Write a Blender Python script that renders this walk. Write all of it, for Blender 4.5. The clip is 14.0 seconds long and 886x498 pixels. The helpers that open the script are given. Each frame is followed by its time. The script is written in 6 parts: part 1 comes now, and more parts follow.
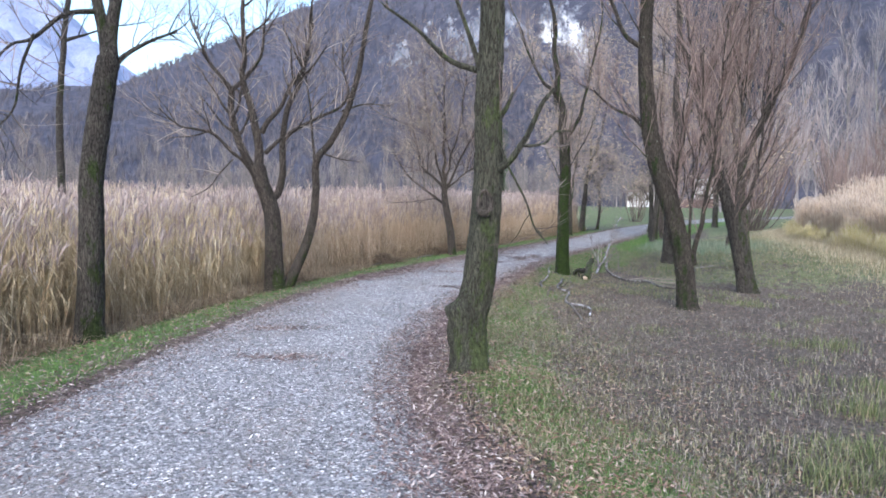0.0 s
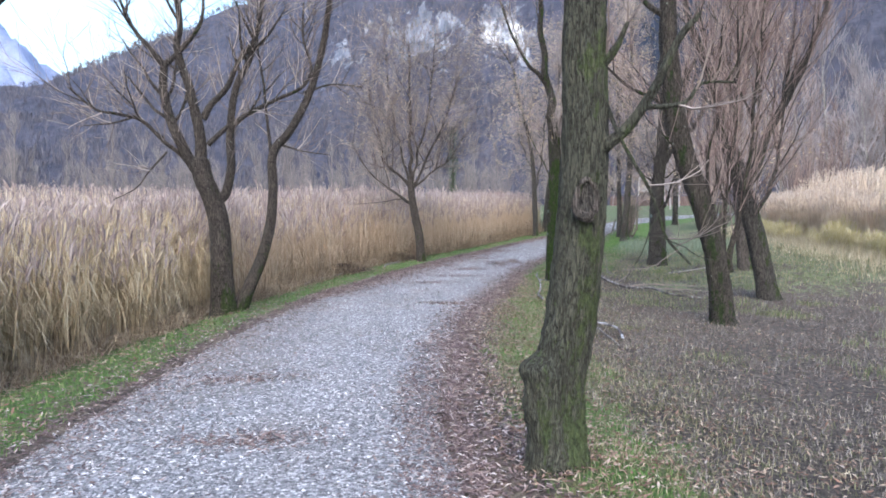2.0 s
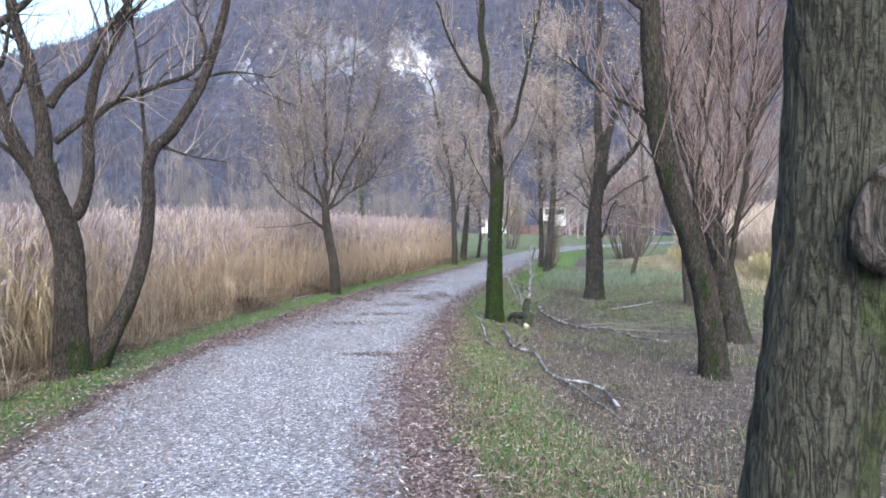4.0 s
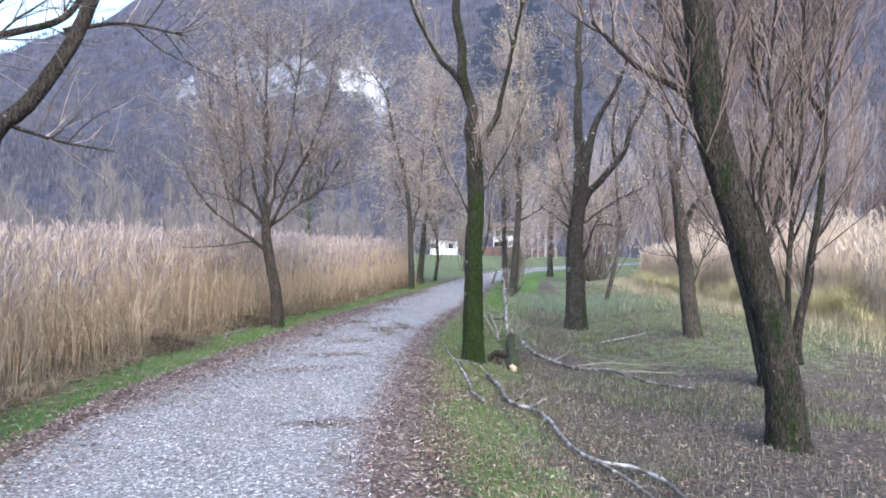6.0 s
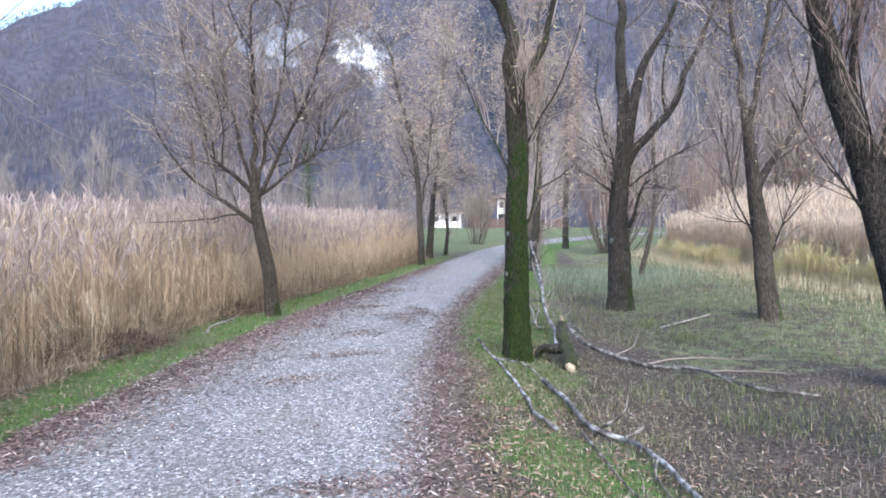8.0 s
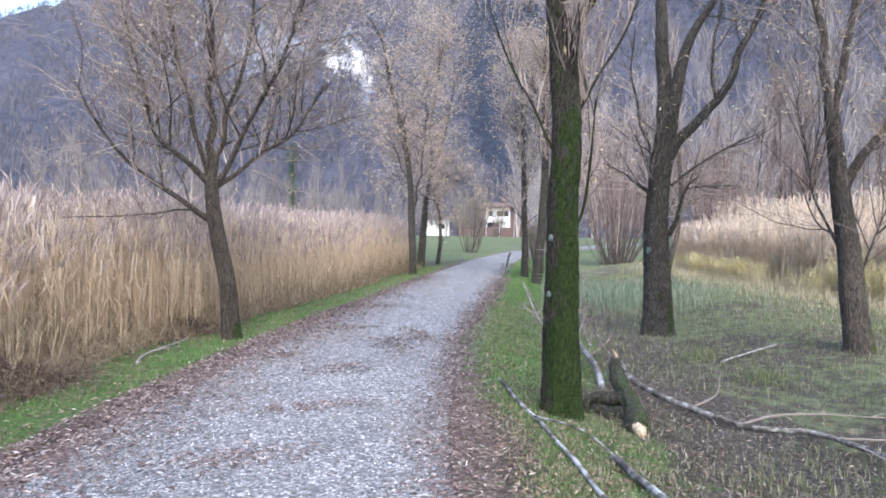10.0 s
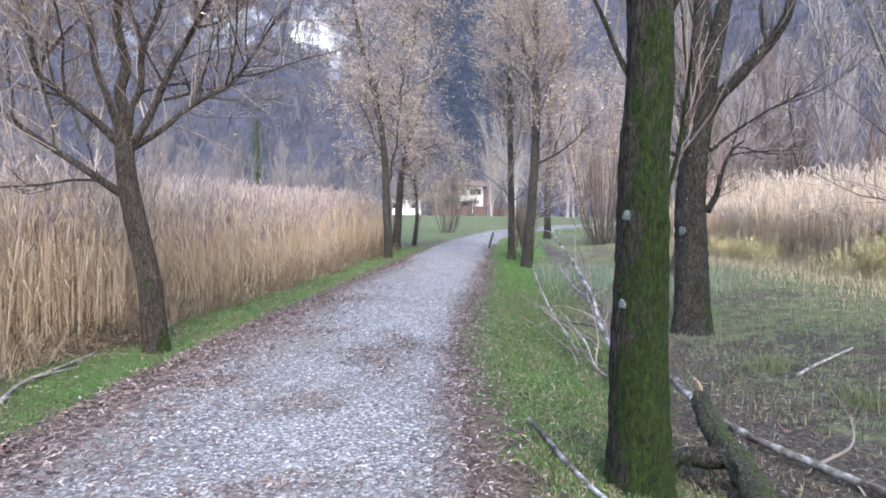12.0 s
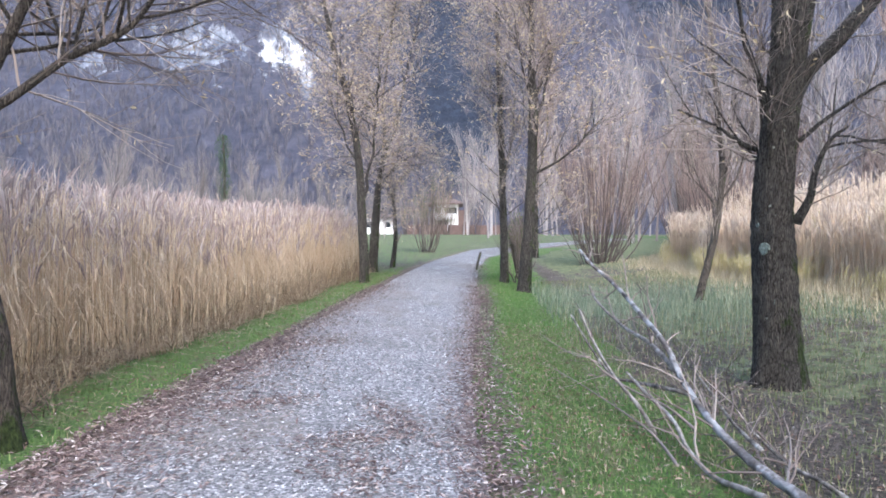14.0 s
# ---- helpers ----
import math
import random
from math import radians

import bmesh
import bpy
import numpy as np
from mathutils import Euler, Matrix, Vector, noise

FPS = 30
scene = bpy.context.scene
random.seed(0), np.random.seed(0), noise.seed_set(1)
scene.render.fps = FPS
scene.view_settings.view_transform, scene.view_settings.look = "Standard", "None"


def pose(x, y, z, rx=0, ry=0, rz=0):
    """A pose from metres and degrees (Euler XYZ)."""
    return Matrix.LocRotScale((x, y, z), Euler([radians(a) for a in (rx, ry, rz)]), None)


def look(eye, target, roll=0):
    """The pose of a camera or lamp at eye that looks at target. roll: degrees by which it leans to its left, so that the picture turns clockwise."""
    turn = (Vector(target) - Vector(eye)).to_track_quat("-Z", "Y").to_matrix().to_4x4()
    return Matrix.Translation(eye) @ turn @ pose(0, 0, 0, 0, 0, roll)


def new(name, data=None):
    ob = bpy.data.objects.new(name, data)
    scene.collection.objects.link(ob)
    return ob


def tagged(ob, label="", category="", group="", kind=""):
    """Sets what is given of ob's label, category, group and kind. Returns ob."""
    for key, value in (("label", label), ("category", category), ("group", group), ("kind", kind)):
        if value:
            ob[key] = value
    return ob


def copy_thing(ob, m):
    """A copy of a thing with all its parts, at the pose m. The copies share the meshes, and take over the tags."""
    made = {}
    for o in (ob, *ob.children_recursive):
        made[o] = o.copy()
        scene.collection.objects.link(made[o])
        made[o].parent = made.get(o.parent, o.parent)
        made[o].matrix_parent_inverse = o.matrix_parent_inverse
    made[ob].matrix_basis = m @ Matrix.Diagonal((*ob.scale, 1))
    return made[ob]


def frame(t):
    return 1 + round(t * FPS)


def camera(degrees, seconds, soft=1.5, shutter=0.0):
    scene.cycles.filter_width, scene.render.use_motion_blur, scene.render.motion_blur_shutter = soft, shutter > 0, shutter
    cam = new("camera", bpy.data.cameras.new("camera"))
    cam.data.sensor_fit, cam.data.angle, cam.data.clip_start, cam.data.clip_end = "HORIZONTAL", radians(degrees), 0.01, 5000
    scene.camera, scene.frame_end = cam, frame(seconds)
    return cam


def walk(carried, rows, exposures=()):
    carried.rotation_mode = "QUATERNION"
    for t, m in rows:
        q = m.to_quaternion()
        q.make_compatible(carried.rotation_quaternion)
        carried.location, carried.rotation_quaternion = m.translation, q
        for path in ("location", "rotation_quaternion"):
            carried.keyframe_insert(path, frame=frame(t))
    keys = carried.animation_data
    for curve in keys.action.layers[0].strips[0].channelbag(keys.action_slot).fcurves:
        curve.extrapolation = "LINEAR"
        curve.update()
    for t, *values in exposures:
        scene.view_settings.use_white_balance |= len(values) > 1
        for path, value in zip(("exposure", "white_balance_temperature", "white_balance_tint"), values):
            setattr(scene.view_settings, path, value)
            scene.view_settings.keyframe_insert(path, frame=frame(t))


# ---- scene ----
cam = camera(69.4, 14.0, soft=1.75)
METRES, EYE, TILT, LEAN, TURN = 15.8, 1.5, -1.2, 0.0, 0.0
ROWS = [
    (0.0, 0.0, 0.0, 0.0, 0.03, -1.87, -0.79),
    (0.5, -0.0118, 0.0334, 0.0005, -0.94, -2.25, -1.35),
    (1.0, -0.0233, 0.0668, 0.0014, -2.32, -2.01, -1.2),
    (1.5, -0.034, 0.0996, 0.003, -3.21, -1.71, -1.26),
    (2.0, -0.0438, 0.1329, 0.004, -5.01, -1.77, 0.22),
    (2.5, -0.0504, 0.1685, 0.0051, -7.69, -1.62, 0.45),
    (3.0, -0.0556, 0.2009, 0.0069, -10.02, -0.69, -0.02),
    (5.5, -0.0461, 0.3806, 0.0106, -16.95, 1.76, -0.26),
    (6.0, -0.04, 0.4147, 0.013, -18.16, 2.55, -0.24),
    (6.5, -0.0337, 0.4503, 0.0146, -19.85, 3.05, -0.11),
    (7.0, -0.0288, 0.4849, 0.0143, -19.29, 1.87, 0.17),
    (7.5, -0.0259, 0.5204, 0.0159, -18.94, 0.45, -0.02),
    (8.0, -0.0216, 0.5543, 0.0159, -18.01, 0.16, 0.79),
    (10.5, 0.0142, 0.7314, 0.0172, -19.8, 1.01, -0.42),
    (11.0, 0.0209, 0.7624, 0.0192, -20.74, 0.03, -0.16),
    (11.5, 0.03, 0.7974, 0.0199, -21.12, -0.48, 0.5),
    (12.0, 0.0374, 0.8299, 0.0207, -21.9, -0.97, 0.22),
    (12.5, 0.0484, 0.8661, 0.0216, -22.39, -0.93, 0.56),
    (13.0, 0.0552, 0.901, 0.0235, -22.7, -0.73, 0.16),
    (13.5, 0.0671, 0.9376, 0.0237, -23.34, 0.11, 0.87),
    (14.0, 0.0779, 0.977, 0.0239, -24.26, 0.72, 0.84),
]
walk(cam, [(t, pose(0, 0, EYE, TILT, LEAN, TURN) @ pose(METRES * x, METRES * y, METRES * z, 90 + pitch, roll, yaw)) for t, x, y, z, yaw, pitch, roll in ROWS],
     [(0.0, 1.56, 5290, 10), (3.0, 1.71, 5290, 10), (6.0, 1.83, 5290, 10), (14.0, 1.93, 5390, 11)])

# ---- world and light ----
SUN_ELEV, SUN_ROT = 40.0, 184.0
world = bpy.data.worlds.new("world")
scene.world = world
world.use_nodes = True
wn = world.node_tree
sky = wn.nodes.new("ShaderNodeTexSky")
sky.sky_type = "NISHITA"
sky.sun_disc = False
sky.sun_elevation, sky.sun_rotation = radians(SUN_ELEV), radians(SUN_ROT)
sky.air_density, sky.dust_density, sky.ozone_density, sky.altitude = 1.6, 4.2, 0.6, 0
wn.nodes["Background"].inputs["Strength"].default_value = 0.15
wn.links.new(sky.outputs["Color"], wn.nodes["Background"].inputs["Color"])
sun_data = bpy.data.lights.new("sun", "SUN")
sun_data.energy, sun_data.angle, sun_data.color = 0.6, radians(70), (1.0, 0.97, 0.95)
sun = new("sun", sun_data)
sun_dir = Vector((math.sin(radians(SUN_ROT)) * math.cos(radians(SUN_ELEV)), math.cos(radians(SUN_ROT)) * math.cos(radians(SUN_ELEV)), math.sin(radians(SUN_ELEV))))
sun.matrix_world = look(sun_dir * 50, (0, 0, 0))

# ---- materials ----


def nodes_of(name, rough=0.9):
    m = bpy.data.materials.new(name)
    m.use_nodes = True
    nt = m.node_tree
    b = nt.nodes["Principled BSDF"]
    b.inputs["Roughness"].default_value = rough
    b.inputs["Specular IOR Level"].default_value = 0.25
    return m, nt, b


def noise_node(nt, scale, detail=5.0, stretch=(1, 1, 1), rough=0.6):
    co = nt.nodes.new("ShaderNodeTexCoord")
    mp = nt.nodes.new("ShaderNodeMapping")
    mp.inputs["Scale"].default_value = stretch
    nz = nt.nodes.new("ShaderNodeTexNoise")
    nz.inputs["Scale"].default_value = scale
    nz.inputs["Detail"].default_value = detail
    nz.inputs["Roughness"].default_value = rough
    nt.links.new(co.outputs["Object"], mp.inputs["Vector"])
    nt.links.new(mp.outputs["Vector"], nz.inputs["Vector"])
    return nz.outputs["Fac"]


def ramp(nt, fac, stops):
    r = nt.nodes.new("ShaderNodeValToRGB")
    e = r.color_ramp.elements
    while len(e) < len(stops):
        e.new(0.5)
    for el, (p, c) in zip(e, stops):
        el.position = p
        el.color = (*c, 1) if len(c) == 3 else c
    nt.links.new(fac, r.inputs["Fac"])
    return r.outputs["Color"]


def mixed(nt, fac, a, b, blend="MIX"):
    m = nt.nodes.new("ShaderNodeMix")
    m.data_type = "RGBA"
    m.blend_type = blend
    for v, k in ((fac, 0), (a, 6), (b, 7)):
        if isinstance(v, (int, float)):
            m.inputs[k].default_value = v
        elif isinstance(v, tuple):
            m.inputs[k].default_value = (*v, 1)
        else:
            nt.links.new(v, m.inputs[k])
    return m.outputs[2]


def maths(nt, op, a, b=0.5, c=0.5):
    m = nt.nodes.new("ShaderNodeMath")
    m.operation = op
    m.use_clamp = op in ("MULTIPLY_ADD", "SMOOTH_MIN")
    for k, v in enumerate((a, b, c)):
        if isinstance(v, (int, float)):
            m.inputs[k].default_value = v
        else:
            nt.links.new(v, m.inputs[k])
    return m.outputs[0]


def bump(nt, bsdf, height, strength, dist=0.02):
    b = nt.nodes.new("ShaderNodeBump")
    b.inputs["Strength"].default_value = strength
    b.inputs["Distance"].default_value = dist
    nt.links.new(height, b.inputs["Height"])
    nt.links.new(b.outputs["Normal"], bsdf.inputs["Normal"])


def plain(name, stops, scale=8.0, rough=0.9, bmp=0.3, dist=0.01, stretch=(1, 1, 1), coarse=None):
    """A grained surface: a ramp over noise, a second coarse tint and fine relief."""
    m, nt, b = nodes_of(name, rough)
    nz = noise_node(nt, scale, 6, stretch)
    col = ramp(nt, nz, stops)
    if coarse:
        col = mixed(nt, ramp(nt, noise_node(nt, coarse[0], 3), [(0.4, (0, 0, 0)), (0.65, (1, 1, 1))]), col, mixed(nt, 0.6, col, coarse[1]))
    nt.links.new(col, b.inputs["Base Color"])
    bump(nt, b, noise_node(nt, scale * 4, 4, stretch), bmp, dist)
    return m


def strands(name, stops, rough=0.85, through_light=0.0):
    """For blades, leaves, twigs and stones: each island takes its own tint."""
    m, nt, b = nodes_of(name, rough)
    g = nt.nodes.new("ShaderNodeNewGeometry")
    col = ramp(nt, g.outputs["Random Per Island"], stops)
    col = mixed(nt, 0.35, col, ramp(nt, noise_node(nt, 1.3, 3), [(0.3, (0.45, 0.43, 0.42)), (0.7, (1.0, 0.98, 0.95))]), "MULTIPLY")
    nt.links.new(col, b.inputs["Base Color"])
    if through_light:
        tr = nt.nodes.new("ShaderNodeBsdfTranslucent")
        nt.links.new(col, tr.inputs["Color"])
        ms = nt.nodes.new("ShaderNodeMixShader")
        ms.inputs[0].default_value = through_light
        nt.links.new(b.outputs[0], ms.inputs[1])
        nt.links.new(tr.outputs[0], ms.inputs[2])
        nt.links.new(ms.outputs[0], nt.nodes["Material Output"].inputs["Surface"])
    return m


def bark(name, dark, light, moss_amount=0.5, moss_dir=(0.5, -0.4, 0.1), moss=(0.06, 0.085, 0.018), lichen=0.0, low=(0.3, 0.22)):
    m, nt, b = nodes_of(name, 0.95)
    def furrows(scale, sharp):
        n = noise_node(nt, scale, 3, (1, 1, 0.13), 0.55)
        return maths(nt, "MINIMUM", maths(nt, "MULTIPLY", maths(nt, "ABSOLUTE", maths(nt, "SUBTRACT", n, 0.5)), sharp), 1.0)

    co0 = nt.nodes.new("ShaderNodeTexCoord")
    mp0 = nt.nodes.new("ShaderNodeMapping")
    mp0.inputs["Scale"].default_value = (1, 1, 0.14)
    nt.links.new(co0.outputs["Object"], mp0.inputs["Vector"])
    wob = nt.nodes.new("ShaderNodeTexNoise")
    wob.inputs["Scale"].default_value = 22
    wob.inputs["Detail"].default_value = 6
    nt.links.new(mp0.outputs["Vector"], wob.inputs["Vector"])
    warp = nt.nodes.new("ShaderNodeVectorMath")
    warp.operation = "MULTIPLY_ADD"
    warp.inputs[1].default_value = (0.09, 0.09, 0.05)
    nt.links.new(wob.outputs["Color"], warp.inputs[0])
    nt.links.new(mp0.outputs["Vector"], warp.inputs[2])
    plate = nt.nodes.new("ShaderNodeTexVoronoi")
    plate.feature = "DISTANCE_TO_EDGE"
    plate.inputs["Scale"].default_value = 46
    nt.links.new(warp.outputs["Vector"], plate.inputs["Vector"])
    cracks = maths(nt, "MINIMUM", maths(nt, "MULTIPLY", plate.outputs["Distance"], 6.5), 1.0)
    lines = maths(nt, "MULTIPLY", cracks, maths(nt, "MULTIPLY_ADD", furrows(24, 8), 0.55, 0.45))
    grain = noise_node(nt, 60, 6, (1, 1, 0.5), 0.7)
    fiss = maths(nt, "ADD", maths(nt, "MULTIPLY", lines, 0.42), maths(nt, "MULTIPLY", grain, 0.78))
    col = ramp(nt, fiss, [(0.34, dark), (0.8, light)])
    col = mixed(nt, 0.5, col, ramp(nt, noise_node(nt, 2.2, 4), [(0.35, (0.5, 0.48, 0.46)), (0.7, (1.1, 1.05, 1.0))]), "MULTIPLY")
    if lichen:
        v = nt.nodes.new("ShaderNodeTexVoronoi")
        v.inputs["Scale"].default_value = 6
        co = nt.nodes.new("ShaderNodeTexCoord")
        nt.links.new(co.outputs["Object"], v.inputs["Vector"])
        spot = maths(nt, "LESS_THAN", maths(nt, "ADD", v.outputs["Distance"], maths(nt, "MULTIPLY", noise_node(nt, 40, 3), 0.35)), 0.2 + lichen)
        spot = maths(nt, "MULTIPLY", spot, ramp(nt, noise_node(nt, 3.1, 2), [(0.52, (0, 0, 0)), (0.58, (1, 1, 1))]))
        col = mixed(nt, spot, col, (0.24, 0.25, 0.215))
    g = nt.nodes.new("ShaderNodeNewGeometry")
    dot = nt.nodes.new("ShaderNodeVectorMath")
    dot.operation = "DOT_PRODUCT"
    dot.inputs[1].default_value = moss_dir
    nt.links.new(g.outputs["Normal"], dot.inputs[0])
    s = maths(nt, "ADD", dot.outputs["Value"], maths(nt, "MULTIPLY", noise_node(nt, 6.0, 9, (1, 1, 0.45), 0.75), 4.0))
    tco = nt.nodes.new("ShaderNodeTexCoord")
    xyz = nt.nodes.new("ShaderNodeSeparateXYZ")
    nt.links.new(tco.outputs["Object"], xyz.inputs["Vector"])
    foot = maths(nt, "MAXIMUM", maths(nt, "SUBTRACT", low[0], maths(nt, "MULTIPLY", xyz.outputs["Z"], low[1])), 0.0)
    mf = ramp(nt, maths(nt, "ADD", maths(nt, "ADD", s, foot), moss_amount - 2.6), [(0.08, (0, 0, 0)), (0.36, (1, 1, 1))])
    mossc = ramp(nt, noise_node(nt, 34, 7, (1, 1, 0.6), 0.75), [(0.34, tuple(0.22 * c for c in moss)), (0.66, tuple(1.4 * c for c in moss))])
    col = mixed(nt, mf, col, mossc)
    nt.links.new(col, b.inputs["Base Color"])
    bump(nt, b, maths(nt, "ADD", fiss, maths(nt, "MULTIPLY", noise_node(nt, 70, 4), 0.35)), 1.0, 0.05)
    return m


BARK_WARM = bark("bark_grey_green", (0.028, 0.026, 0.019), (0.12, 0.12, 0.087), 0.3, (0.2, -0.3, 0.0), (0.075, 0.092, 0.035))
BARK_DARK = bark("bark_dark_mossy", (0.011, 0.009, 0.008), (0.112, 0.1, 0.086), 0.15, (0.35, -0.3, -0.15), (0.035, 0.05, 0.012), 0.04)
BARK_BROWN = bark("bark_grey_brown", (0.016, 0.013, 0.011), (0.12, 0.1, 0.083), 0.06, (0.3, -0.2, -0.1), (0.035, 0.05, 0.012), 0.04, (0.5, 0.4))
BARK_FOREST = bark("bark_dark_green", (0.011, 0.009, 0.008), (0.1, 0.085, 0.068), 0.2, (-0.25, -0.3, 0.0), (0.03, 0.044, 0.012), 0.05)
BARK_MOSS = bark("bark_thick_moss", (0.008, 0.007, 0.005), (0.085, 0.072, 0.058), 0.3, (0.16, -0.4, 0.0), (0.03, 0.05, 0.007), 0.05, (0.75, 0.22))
BARK_PALE = bark("bark_pale_brown", (0.035, 0.029, 0.024), (0.17, 0.145, 0.125), 0.05)
BARK_BIRCH = bark("bark_birch_white", (0.12, 0.1, 0.085), (0.5, 0.47, 0.43), 0.05)
TWIG_GREY = strands("twigs_grey_brown", [(0.0, (0.09, 0.071, 0.064)), (0.5, (0.2, 0.162, 0.142)), (1.0, (0.34, 0.29, 0.258))])
TWIG_RED = strands("twigs_reddish", [(0.0, (0.09, 0.062, 0.056)), (0.5, (0.19, 0.14, 0.124)), (1.0, (0.3, 0.235, 0.21))])
# Paler and greyer than near twigs; haze over distant woods is in the tint.
TWIG_FAR_HAZE = strands("twigs_far", [(0.0, (0.16, 0.142, 0.144)), (0.5, (0.28, 0.25, 0.25)), (1.0, (0.4, 0.36, 0.355))])
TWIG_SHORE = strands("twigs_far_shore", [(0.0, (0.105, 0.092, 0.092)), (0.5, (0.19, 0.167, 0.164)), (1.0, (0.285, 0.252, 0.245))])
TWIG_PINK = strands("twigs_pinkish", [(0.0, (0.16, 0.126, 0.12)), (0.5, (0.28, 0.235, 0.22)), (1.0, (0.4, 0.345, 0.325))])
TWIG_DARK = strands("twigs_dark", [(0.0, (0.03, 0.024, 0.022)), (0.5, (0.07, 0.056, 0.05)), (1.0, (0.13, 0.105, 0.095))])
# Blue-grey instead of brown: mountain haze is mixed into this twig colour.
TWIG_SLOPE_HAZE = strands("twigs_slope_haze", [(0.0, (0.055, 0.055, 0.074)), (0.6, (0.1, 0.097, 0.121)), (1.0, (0.155, 0.147, 0.164))])
LEAF_YELLOW = strands("leaves_yellowed", [(0.0, (0.36, 0.26, 0.14)), (0.5, (0.52, 0.42, 0.25)), (1.0, (0.66, 0.58, 0.42))], 0.7, 0.3)
LEAF_DEAD = strands("leaves_fallen", [(0.0, (0.09, 0.05, 0.035)), (0.4, (0.2, 0.12, 0.085)), (0.8, (0.3, 0.23, 0.17)), (1.0, (0.42, 0.355, 0.28))], 0.75)
LEAF_RUST = strands("leaves_rust", [(0.0, (0.07, 0.047, 0.044)), (0.5, (0.15, 0.105, 0.097)), (0.82, (0.24, 0.18, 0.165)), (1.0, (0.48, 0.43, 0.4))], 0.75)
CHIP_PALE = strands("pale_chips", [(0.0, (0.12, 0.115, 0.115)), (0.5, (0.3, 0.29, 0.29)), (0.85, (0.48, 0.465, 0.46)), (1.0, (0.68, 0.66, 0.65))], 0.7)
GRASS = strands("grass_green", [(0.0, (0.06, 0.12, 0.025)), (0.55, (0.12, 0.22, 0.05)), (0.88, (0.19, 0.29, 0.085)), (1.0, (0.42, 0.36, 0.22))], 0.6, 0.35)
GRASS_DULL = strands("grass_dull", [(0.0, (0.09, 0.115, 0.045)), (0.5, (0.165, 0.19, 0.08)), (1.0, (0.34, 0.3, 0.185))], 0.7, 0.35)
GRASS_FADED = strands("grass_faded", [(0.0, (0.07, 0.085, 0.035)), (0.45, (0.15, 0.15, 0.075)), (0.8, (0.26, 0.225, 0.14)), (1.0, (0.4, 0.36, 0.26))], 0.7, 0.25)
SEDGE = strands("sedge_bluish", [(0.0, (0.13, 0.175, 0.115)), (0.5, (0.2, 0.25, 0.17)), (1.0, (0.36, 0.37, 0.26))], 0.6, 0.35)
STUBBLE = strands("stubble_dry", [(0.0, (0.06, 0.05, 0.042)), (0.5, (0.15, 0.128, 0.11)), (0.85, (0.24, 0.21, 0.182)), (1.0, (0.38, 0.34, 0.29))], 0.8)
REED = strands("reed_straw", [(0.0, (0.4, 0.31, 0.18)), (0.4, (0.56, 0.45, 0.28)), (0.8, (0.65, 0.54, 0.36)), (1.0, (0.73, 0.65, 0.48))], 0.65, 0.35)
REED_BEIGE = strands("reed_beige", [(0.0, (0.5, 0.385, 0.25)), (0.4, (0.68, 0.55, 0.39)), (0.8, (0.76, 0.64, 0.48)), (1.0, (0.82, 0.73, 0.59))], 0.65, 0.55)
REED_PALE = strands("reed_pale", [(0.0, (0.6, 0.48, 0.35)), (0.5, (0.72, 0.6, 0.46)), (1.0, (0.8, 0.71, 0.58))], 0.65, 0.45)
GRASS_DRY = strands("grass_dry", [(0.0, (0.3, 0.25, 0.15)), (0.5, (0.46, 0.39, 0.26)), (1.0, (0.62, 0.54, 0.4))], 0.7, 0.3)
REED_YELLOW = strands("reed_yellow", [(0.0, (0.54, 0.46, 0.2)), (0.5, (0.66, 0.58, 0.32)), (1.0, (0.75, 0.68, 0.48))], 0.65, 0.5)
REED_LOW = strands("reed_broken", [(0.0, (0.14, 0.1, 0.065)), (0.5, (0.29, 0.225, 0.15)), (1.0, (0.52, 0.43, 0.3))], 0.8, 0.2)
REED_DARK = strands("reed_rotten", [(0.0, (0.05, 0.035, 0.025)), (0.6, (0.12, 0.085, 0.06)), (1.0, (0.24, 0.18, 0.125))], 0.85)
PLUME_PALE = strands("reed_plume_pale", [(0.0, (0.46, 0.37, 0.3)), (0.6, (0.6, 0.5, 0.41)), (1.0, (0.72, 0.63, 0.53))], 0.9, 0.4)
PLUME = strands("reed_plume", [(0.0, (0.26, 0.2, 0.185)), (0.6, (0.42, 0.34, 0.315)), (1.0, (0.58, 0.5, 0.46))], 0.9, 0.3)
STONE_CHIP = strands("gravel_chips", [(0.0, (0.1, 0.095, 0.1)), (0.5, (0.21, 0.205, 0.215)), (0.85, (0.34, 0.335, 0.345)), (1.0, (0.65, 0.64, 0.64))], 0.85)
LICHEN = plain("lichen_crust", [(0.38, (0.055, 0.065, 0.055)), (0.62, (0.17, 0.195, 0.175))], 70, 0.95, 0.6, 0.004)
WOOD_BARE = plain("bare_deadwood", [(0.35, (0.1, 0.088, 0.078)), (0.55, (0.25, 0.235, 0.22)), (0.7, (0.4, 0.385, 0.37))], 14, 0.8, 0.5, 0.01, (1, 1, 1), (3.0, (0.12, 0.09, 0.07)))
WOOD_BARK = plain("peeling_bark", [(0.4, (0.05, 0.042, 0.038)), (0.5, (0.14, 0.13, 0.125)), (0.58, (0.33, 0.325, 0.33)), (0.78, (0.48, 0.475, 0.48))], 7, 0.85, 0.8, 0.015, (1, 1, 1), (2.5, (0.1, 0.085, 0.08)))
WOOD_SPLIT = plain("split_wood", [(0.38, (0.16, 0.1, 0.065)), (0.5, (0.36, 0.27, 0.18)), (0.66, (0.55, 0.46, 0.35))], 26, 0.8, 0.5, 0.01)
